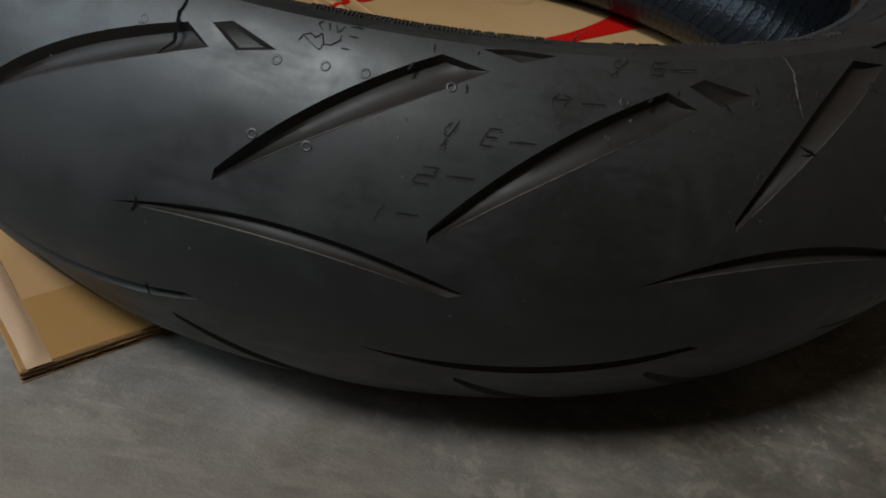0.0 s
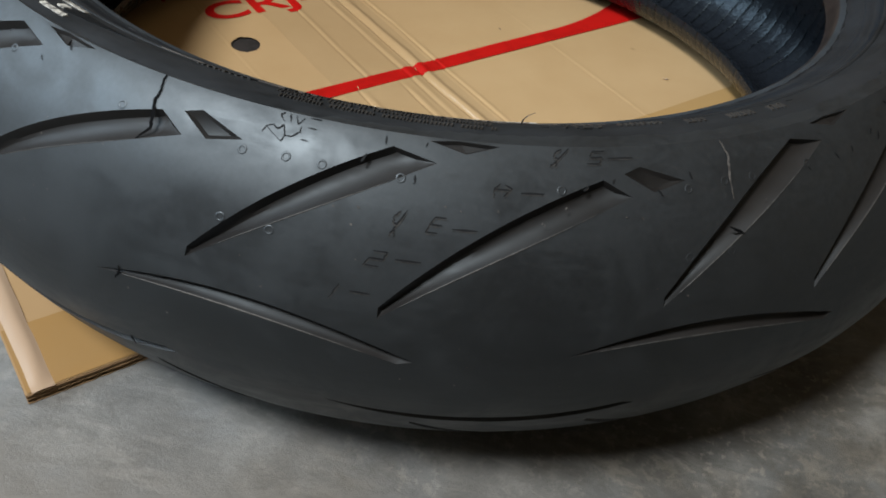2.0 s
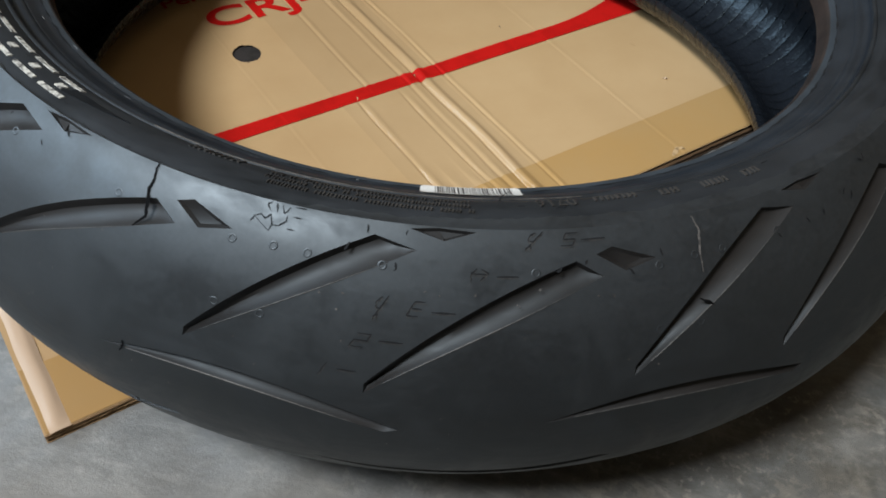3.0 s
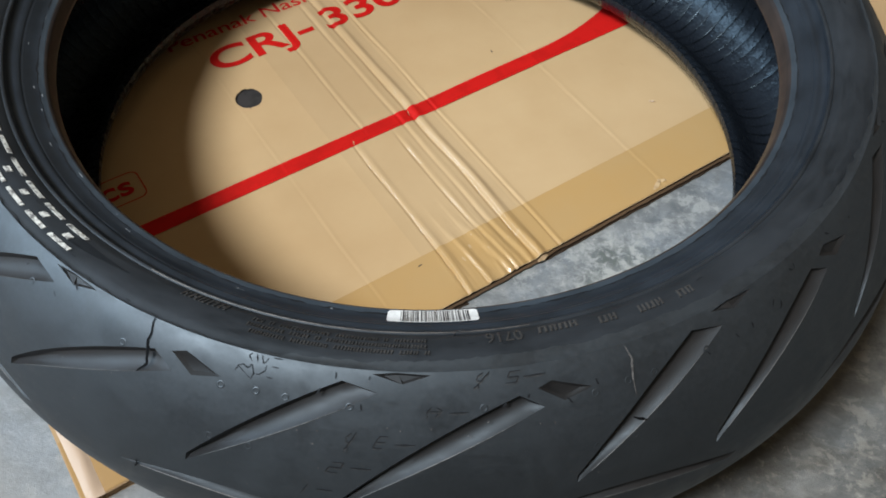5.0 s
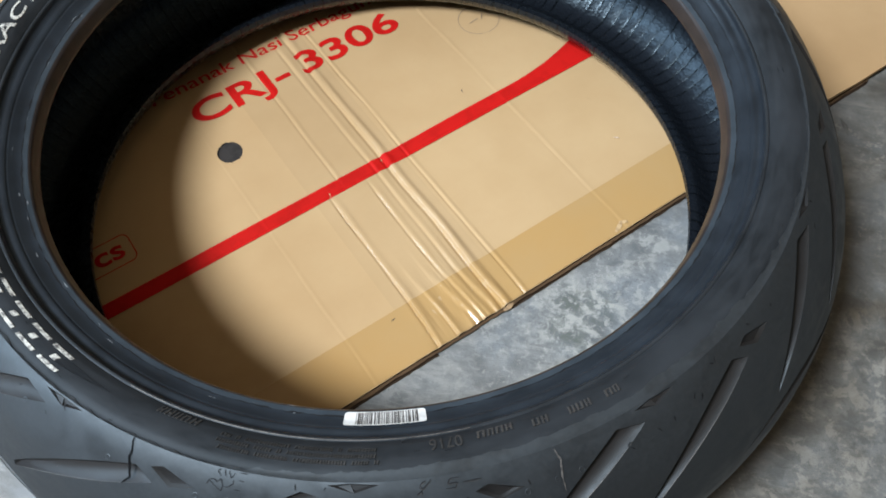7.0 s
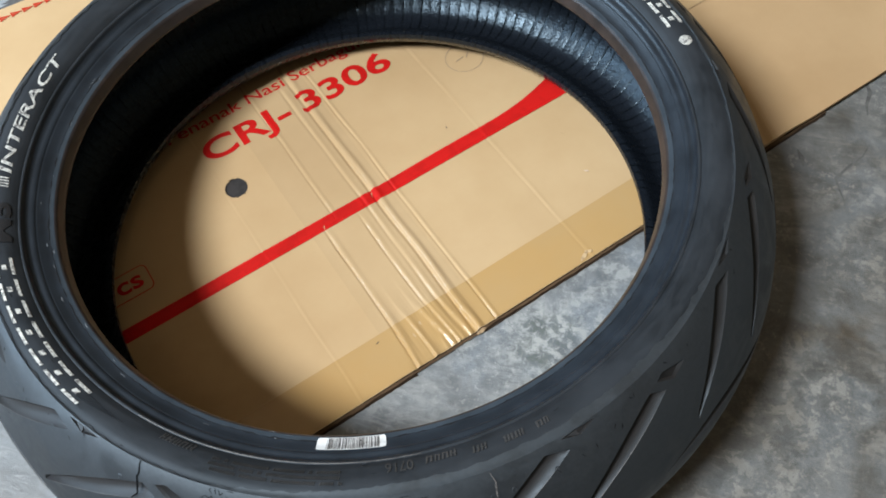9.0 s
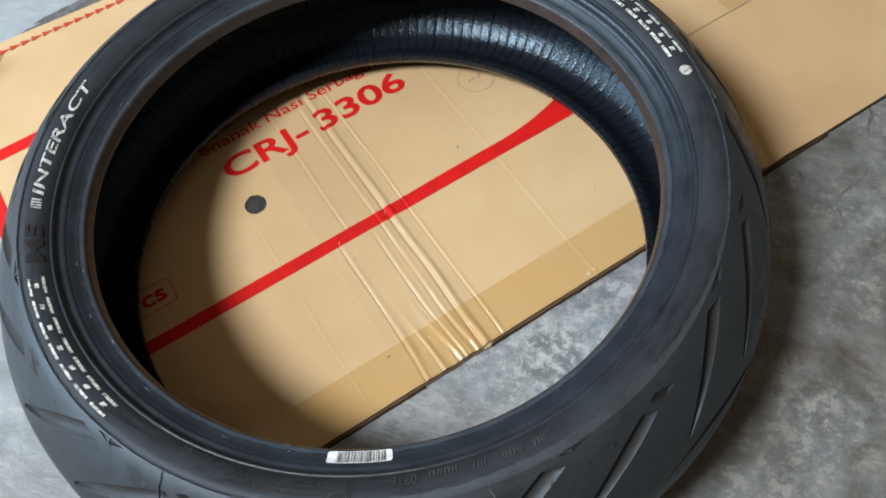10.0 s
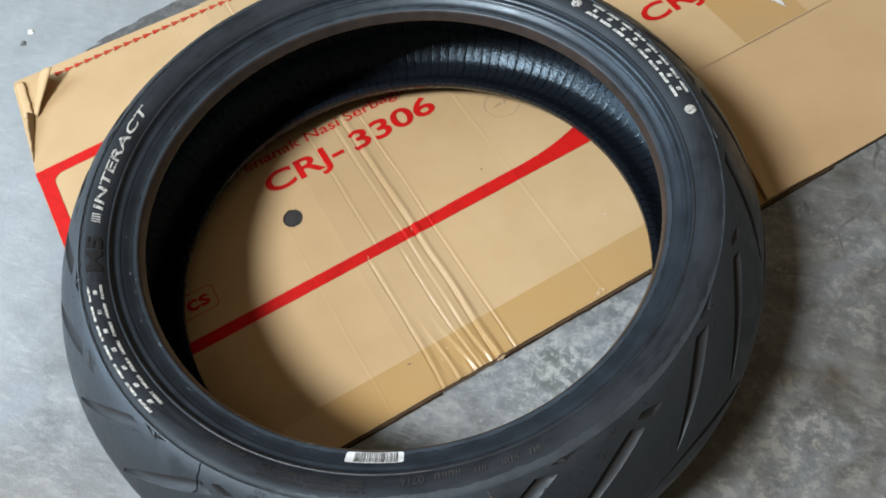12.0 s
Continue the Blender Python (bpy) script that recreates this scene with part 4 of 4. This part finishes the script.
def groove_lips(parent):
    """Thin worn lips that stand along the lower edges of the grooves, paler to carry their highlight too."""
    for start in (-68, -34, 0, 34):
        for edges_of, tip in ((LONG_A, -96.6), (LONG_B, -82.9), (ARCHED, -102.8)):
            low = bezier(*edges_of[1], 40)[4:36]
            verts, faces = [], []
            for i, (a, s) in enumerate(low):
                w = .00030 * math.sin(math.pi * min(.97, max(.03, i / 31))) + .00008
                for d, lift in ((-w, -.0003), (-w * .4, .00016), (w * .5, .00016), (w * 1.3, -.0001)):
                    verts.append(on_tread(radians(a + start + tip), s / 1000 + d, -lift))
            for i in range(31):
                for k in range(3):
                    p = i * 4 + k
                    faces.append((p, p + 4, p + 5, p + 1))
            link_mesh("groove_lip", verts, faces, LIT_EDGE, parent)


def block_on_side(name, th0, th1, r0, r1, lift, parent, mat, label="", slant=0.0, n=None):
    """A raised bar on the sidewall between two angles (degrees) and two radii."""
    n = n or max(2, round(abs(th1 - th0) * 1.2))
    verts, faces = [], []
    for i in range(n + 1):
        th = radians(th0 + (th1 - th0) * i / n)
        for r, z in ((r0, -.0004), (r0 + .0003, lift), (r1 - .0003, lift), (r1, -.0004)):
            verts.append(on_side(th - slant * (r - r0) / .25, r, z))
    for i in range(n):
        for k in range(3):
            a = i * 4 + k
            faces.append((a, a + 4, a + 5, a + 1))
    faces += [(0, 1, 2, 3), (n * 4 + 3, n * 4 + 2, n * 4 + 1, n * 4)]
    return link_mesh(name, verts, faces, mat, parent, label, False)


def letters_on_side(name, body, th0, r0, size, extent, parent, mat, bold=0.0, slant=0.0, lift=.0005, label=""):
    """Lettering that reads clockwise with its tops outwards; th0 in degrees is where it begins."""
    vs, fs = glyphs(body, size, bold, extent, 0.003)
    top, low = [], []
    for x, y, _ in vs:
        turn, r = -(x + slant * y) / (r0 + size * .35), r0 + y
        top.append(on_side(radians(th0) + turn, r, lift))
        low.append(on_side(radians(th0) + turn, r, -.0006))
    m = len(top)
    count = {}
    for f in fs:
        for a, b in zip(f, f[1:] + f[:1]):
            count[(a, b)] = 1
    rim_faces = [(a, b, b + m, a + m) for a, b in count if (b, a) not in count]
    return link_mesh(name, top + low, list(fs) + rim_faces, mat, parent, label, False)


def tyre():
    top = new("motorcycle_tyre")
    tagged(top, "worn black motorcycle tyre lying flat across a carton and concrete", "tyre")
    tread(top)
    shoulder_edge(top)
    groove_lips(top)
    revolve("sidewall", spline(SIDE), RUBBER_SIDE, top, "black sidewall with moulded writing")
    revolve("sidewall", spline(mirrored(SIDE)), RUBBER_SIDE, top, flip=True)
    revolve("rim_rib", spline(RIB, 4), RUBBER_SIDE, top)
    revolve("rim_rib", spline(mirrored(RIB), 4), RUBBER_SIDE, top, flip=True)
    # shallow moulded rings run round the bead
    def ringed(prof):
        arc = np.r_[0, np.cumsum(np.hypot(*np.diff(prof, axis=0).T))]
        step = np.gradient(prof, axis=0)
        side = np.c_[-step[:, 1], step[:, 0]] / np.hypot(*step.T)[:, None]
        deep = sum(d * np.exp(-((arc - q) / w) ** 2) for q, w, d in ((.0105, .0007, .0003),))
        return prof + side * deep[:, None]
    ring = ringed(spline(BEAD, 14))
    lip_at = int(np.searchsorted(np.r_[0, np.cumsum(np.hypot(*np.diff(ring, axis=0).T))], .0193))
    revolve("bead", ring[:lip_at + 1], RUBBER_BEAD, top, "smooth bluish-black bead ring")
    revolve("bead_lip", ring[lip_at:99], RUBBER_LIP, top, "rounded lip of the bead with a pale bluish reflection in its colour")
    revolve("bead_toe", ring[98:], RUBBER_TOE, top, "brownish inner face of the bead")
    revolve("bead", spline(mirrored(LOW_BEAD), 5), LINER, top, flip=True)
    revolve("inner_liner", spline(LINER_HALF + mirrored(LINER_HALF[::-1])[1:], 5), LINER, top, "glossy ribbed inner liner")
    # make and model marks: two bars and a block in place of each letter
    def marks(th0, step, count, r0, r1, wide, mat):
        h = r1 - r0
        for i in range(count):
            a = th0 + i * step
            for a0, a1, f0, f1 in ((0, 1, 0, .2), (0, 1, .8, 1), (.36, .64, .36, .64)):
                block_on_side("name_bar", a - wide * a0, a - wide * a1, r0 + h * f0, r0 + h * f1, .0006, top, mat, "", .35)
    marks(64.2, -3.68, 8, .2495, .2622, 2.85, WHITE_PAINT)
    marks(-114.6, -4.28, 7, .2468, .2588, 3.3, WHITE_PAINT)
    for th, r in ((67.2, .2540), (31.6, .2555)):
        bm = bmesh.new()
        bmesh.ops.create_uvsphere(bm, u_segments=20, v_segments=8, radius=.0050)
        bmesh.ops.scale(bm, vec=(1, 1, .18), verts=bm.verts)
        bmesh.ops.translate(bm, vec=on_side(radians(th), r, 0), verts=bm.verts)
        part("painted_dot", bm, WHITE_PAINT, top)
    letters_on_side("moulded_word", "M5", -146.6, .2460, .0165, .0340, top, RUBBER_BLACK, .03, .15, .0009)
    letters_on_side("painted_word", "INTERACT", -160.4, .2482, .0115, .1100, top, WHITE_PAINT, .010, .40, label="worn white painted word")
    for i in range(4):
        block_on_side("painted_bar", -157.6 - i * .55, -157.85 - i * .55, .2482, .2560, .0005, top, WHITE_PAINT, "", .15, 1)
    # fine moulded writing, too small to read
    def illegible(a0, a1, r, high, wide, gaps):
        """A row of small characters that cannot be read: two uprights and a cross stroke each."""
        a = a0
        while a < a1:
            w = wide * random.uniform(.8, 1.25)
            for b0, b1, f0, f1 in ((0, .28, 0, 1), (.72, 1, 0, 1), (.28, .72, *random.choice(((.75, 1), (0, .25), (.4, .65))))):
                block_on_side("small_writing", a + w * b0, a + w * b1, r + high * f0, r + high * f1, .0007, top, LETTER_GLINT, "", .2, 1)
            a += w + random.choice(gaps)
    for row, (a0, a1) in enumerate(((-93.2, -74.6), (-93.4, -74.8), (-92.9, -74.5))):
        illegible(a0, a1, .2470 + row * .0034, .0024, .45, (.16, .18, .2, .7))
    for a0, a1, r in ((-101.5, -97.0, .2438), (-63.4, -59.4, .2452), (-56.9, -54.9, .2475), (-52.4, -50.2, .2485), (-47.6, -45.5, .2490)):
        illegible(a0, a1, r, .0046, .75, (.3, .35))
    letters_on_side("moulded_word", "0716", -65.3, .2450, .0092, .0165, top, LETTER_GLINT, .0, 0, .0005)
    # fine moulded hatching that tapers off beside the model mark
    for i in range(36):
        th = -115.2 + i * .21
        block_on_side("hatch_rib", th, th + .1, .2488 + .0016 * (i / 35), .2488 + .0016 * (i / 35) + .0062 * (1 - i / 40), .0004, top, RUBBER_SIDE, "", .5, 1)
    # worn pale flash line on the rib
    n, verts, faces = 70, [], []
    for i in range(n + 1):
        th = radians(-107 + 43 * i / n)
        for r, z in ((.2420, .15890), (.2418, .15902), (.2416, .15902)):
            verts.append(place(th, r, z + .00012))
    for i in range(n):
        for k in range(2):
            p = i * 3 + k
            faces.append((p, p + 3, p + 4, p + 1))
    link_mesh("flash_line", verts, faces, FLASH, top, "pale worn moulding line")
    # barcode sticker on the bead
    bp = spline(BEAD, 5)
    def on_bead(th, q, lift):
        arc = np.r_[0, np.cumsum(np.hypot(*np.diff(bp, axis=0).T))]
        r, z = float(np.interp(q, arc, bp[:, 0])), float(np.interp(q, arc, bp[:, 1]))
        return place(th, r - lift * .5, z + lift * .85)
    def patch(name, th0, th1, q0, q1, lift, mat, parent, label="", corner=0.0):
        """A skin on the bead between two angles and two depths along its profile; corner: degrees over which its ends are rounded."""
        n = max(1, round(abs(th1 - th0) * (6 if corner else 2)))
        verts, faces = [], []
        for i in range(n + 1):
            th = th0 + (th1 - th0) * i / n
            near_end = min(th - th0, th1 - th)
            cut = .0016 * (1 - math.sqrt(max(0.0, 1 - (1 - near_end / corner) ** 2))) if corner and near_end < corner else 0.0
            for k in range(15):
                verts.append(on_bead(radians(th), q0 + cut + (q1 - q0 - 2 * cut) * k / 14, lift))
        for i in range(n):
            for k in range(14):
                a = i * 15 + k
                faces.append((a, a + 15, a + 16, a + 1))
        return link_mesh(name, verts, faces, mat, parent, label)
    sticker = patch("barcode_sticker", -79.8, -68.9, .0119, .0218, .0005, STICKER, top, "white paper barcode sticker", .45)
    a = -78.2
    while a < -69.9:
        w = random.choice((.07, .07, .12, .2))
        patch("barcode_bar", a, a + w, .0125, .0212, .0007, BAR_INK, sticker)
        a += w + random.choice((.08, .1, .16, .24))
    # ragged dark seam round the bead
    n, verts, faces = 900, [], []
    for i in range(n + 1):
        th = 2 * math.pi * i / n
        c = Vector((math.cos(th), math.sin(th), 0))
        q = .0194 + .0007 * noise.noise(c * 12) + .0007 * noise.noise(c * 60)
        w = max(.00005, .00028 + .0007 * noise.noise(c * 26 + Vector((0, 0, 3))))
        verts += [on_bead(th, q - w, .00012), on_bead(th, q + w, .00012)]
    for i in range(n):
        faces.append((2 * i, 2 * i + 2, 2 * i + 3, 2 * i + 1))
    link_mesh("bead_seam", verts, faces, DARK_LINE, top, "ragged dark seam round the bead")
    # pale scuffs along the bead, small splits along the shoulder, nicks in the sidewall
    for i in range(18):
        th, q, length = random.uniform(-190, -84), random.gauss(.0192, .0030), random.uniform(.2, 1.3)
        patch("bead_scuff", th, th + length, q, q + random.uniform(.0002, .0006), .0003, PALE_SCUFF, top)
    for i in range(34):
        th, s, tilt = random.uniform(-150, 30), random.uniform(-7.5, 9), random.uniform(-.5, .5)
        strip_on_tread("split", [(th, s), (th + tilt, s + random.uniform(1.5, 3.2))], random.uniform(.0005, .0011), top, DARK_LINE, .0002)
    for i in range(16):
        th, r = random.uniform(-170, 60), random.uniform(.246, .262)
        block_on_side("nick", th, th + random.uniform(.3, 1.0), r, r + .0008, .0002, top, DARK_LINE, "", random.uniform(-2, 2), 1)
    for i in range(60):
        th, s = random.uniform(-140, -35), random.uniform(12, 112)
        strip_on_tread("speck", [(th, s), (th + random.uniform(-.12, .12), s + random.uniform(.4, 1.1))], random.uniform(.0004, .0008), top, SCUFF, .0002)
    hair = [on_side(radians(-72.3), .2445, .0002), on_side(radians(-72.2), .2445, .0022), on_side(radians(-71.8), .2443, .0042), on_side(radians(-71.2), .2440, .0056)]
    verts, faces = [], []
    for i, (x, y, z) in enumerate(hair):
        q = .00035 - .00007 * i
        verts += [(x - q, y, z), (x, y - q, z), (x + q, y, z), (x, y + q, z)]
    for i in range(3):
        for k in range(4):
            faces.append((i * 4 + k, i * 4 + (k + 1) % 4, i * 4 + 4 + (k + 1) % 4, i * 4 + 4 + k))
    link_mesh("vent_hair", verts, faces, RUBBER_BLACK, top, "thin moulding hair")
    # vents, wear figures, cracks and scuffs on the tread
    for base in (-34, 0, 34):
        for th, s in ((-104.1, 6.9), (-93.8, 8.2), (-90.5, 6.9), (-87.8, 6.9), (-82.0, 6.9), (-94.1, 33.2), (-90.5, 33.2)):
            verts, faces = [], []
            for i in range(17):
                c = 2 * math.pi * i / 16
                for q, d in ((.0010, .0), (.0014, -.00020), (.0018, .0)):
                    verts.append(on_tread(radians(th + base) + q * math.cos(c) / .28, s / 1000 + q * math.sin(c), d - .00005))
            for i in range(16):
                for k in range(2):
                    p = i * 3 + k
                    faces.append((p, p + 3, p + 4, p + 1))
            link_mesh("vent_mark", verts, faces, RUBBER_TREAD, top)
    # angular engraved figures, leaning: strokes in a unit box, then the box by two corners and its lean in degrees
    figures = {"1": [[(0, 1), (1, 0)]], "2": [[(.15, 0), (1, 0), (.9, .5), (.1, .5), (0, 1), (.85, 1)]],
               "3": [[(1, 0), (.2, 0), (0, 1), (.85, 1)], [(.1, .5), (.9, .5)]],
               "4": [[(.3, 0), (0, .4), (.12, 1)], [(.05, .4), (.95, .4)], [(.55, .05), (1, .3), (.65, .85)]],
               "5": [[(1, 0), (.2, 0), (.1, .5), (.9, .5), (.8, 1), (0, 1)]],
               "mark": [[(.05, 1), (1, 0)], [(.1, .25), (.5, .05)], [(.1, .25), (.15, .5), (.55, .55)], [(0, .9), (.35, .75), (.4, 1)]]}
    for figure, th0, s0, th1, s1, lean in (("1", -85.7, 46.8, -85.1, 52.4, 0), ("2", -83.5, 33.0, -82.3, 38.4, .35), ("3", -79.6, 18.7, -78.6, 24.2, .4), ("4", -75.2, 5.3, -73.9, 10.4, .2),
                                           ("5", -67.9, -7.4, -66.6, -2.8, .3), ("mark", -82.2, 17.6, -81.3, 27.2, .2), ("mark", -70.8, -8.4, -69.6, -1.4, .4)):
        # flat strips: dark for the shade in a stroke, pale for its lit edge
        for stroke in figures[figure]:
            pts = [(th0 + (th1 - th0) * x + lean * (.5 - y), s0 + (s1 - s0) * y) for x, y in stroke]
            strip_on_tread("wear_figure", pts, .0006, top, DARK_LINE)
            strip_on_tread("wear_figure_light", [(a, b + .65) for a, b in pts], .0004, top, LIT_EDGE)
    # dashes with the same painted shade and lit edge
    for th0, th1, s in ((-84.4, -83.0, 48.8), (-81.6, -79.8, 35.1), (-78.0, -76.2, 22.3), (-73.2, -71.4, 8.2), (-66.3, -64.2, -4.7)):
        strip_on_tread("wear_dash", [(th0, s), (th1, s)], .0007, top, DARK_LINE)
        strip_on_tread("wear_dash_light", [(th0, s + .6), (th1, s + .6)], .0004, top, LIT_EDGE)
    # small moulded emblem: a heart, a bowl, three strokes over it and three beside
    for pts in ([(-91.9, .2), (-92.6, -2.0), (-92.1, -3.2), (-91.7, -2.0), (-91.3, -3.9), (-91.05, -.4), (-91.2, 2.1), (-91.9, .2)], [(-92.6, -2.2), (-92.75, .4)], [(-91.0, -.2), (-90.5, -.4), (-90.0, -2.6), (-90.0, -4.7)],
                [(-91.5, -8.6), (-91.8, -7.3), (-91.4, -5.2)], [(-91.1, -8.6), (-90.9, -5.4)], [(-90.6, -8.4), (-90.3, -5.2), (-89.9, -7.8)],
                [(-89.5, -8.4), (-88.6, -8.6)], [(-89.5, -4.7), (-88.8, -4.7)], [(-89.8, .0), (-89.2, .0)]):
        strip_on_tread("emblem_line", pts, .0005, top, DARK_LINE)
    strip_on_tread("crack", [(-101.9, -9.4), (-101.6, -2.0), (-101.7, 1.0), (-101.3, 6.9), (-101.1, 11.0), (-101.4, 13.0), (-101.9, 16.2)], .0015, top, CRACK, .0003, "dark split in the rubber")
    strip_on_tread("crack", [(-100.9, 63.8), (-100.8, 66.0), (-101.1, 69.4)], .0010, top, CRACK, .0003)
    strip_on_tread("crack", [(-100.4, 98.5), (-100.4, 106.0)], .0010, top, CRACK, .0003)
    strip_on_tread("crack", [(-56.6, 24.0), (-55.3, 27.6)], .0012, top, CRACK, .0003)
    strip_on_tread("scuff", [(-56.1, -8.0), (-55.7, -2.0), (-56.0, 4.0), (-56.0, 14.0)], .0011, top, SCUFF, .0003)
    return top


tyre()
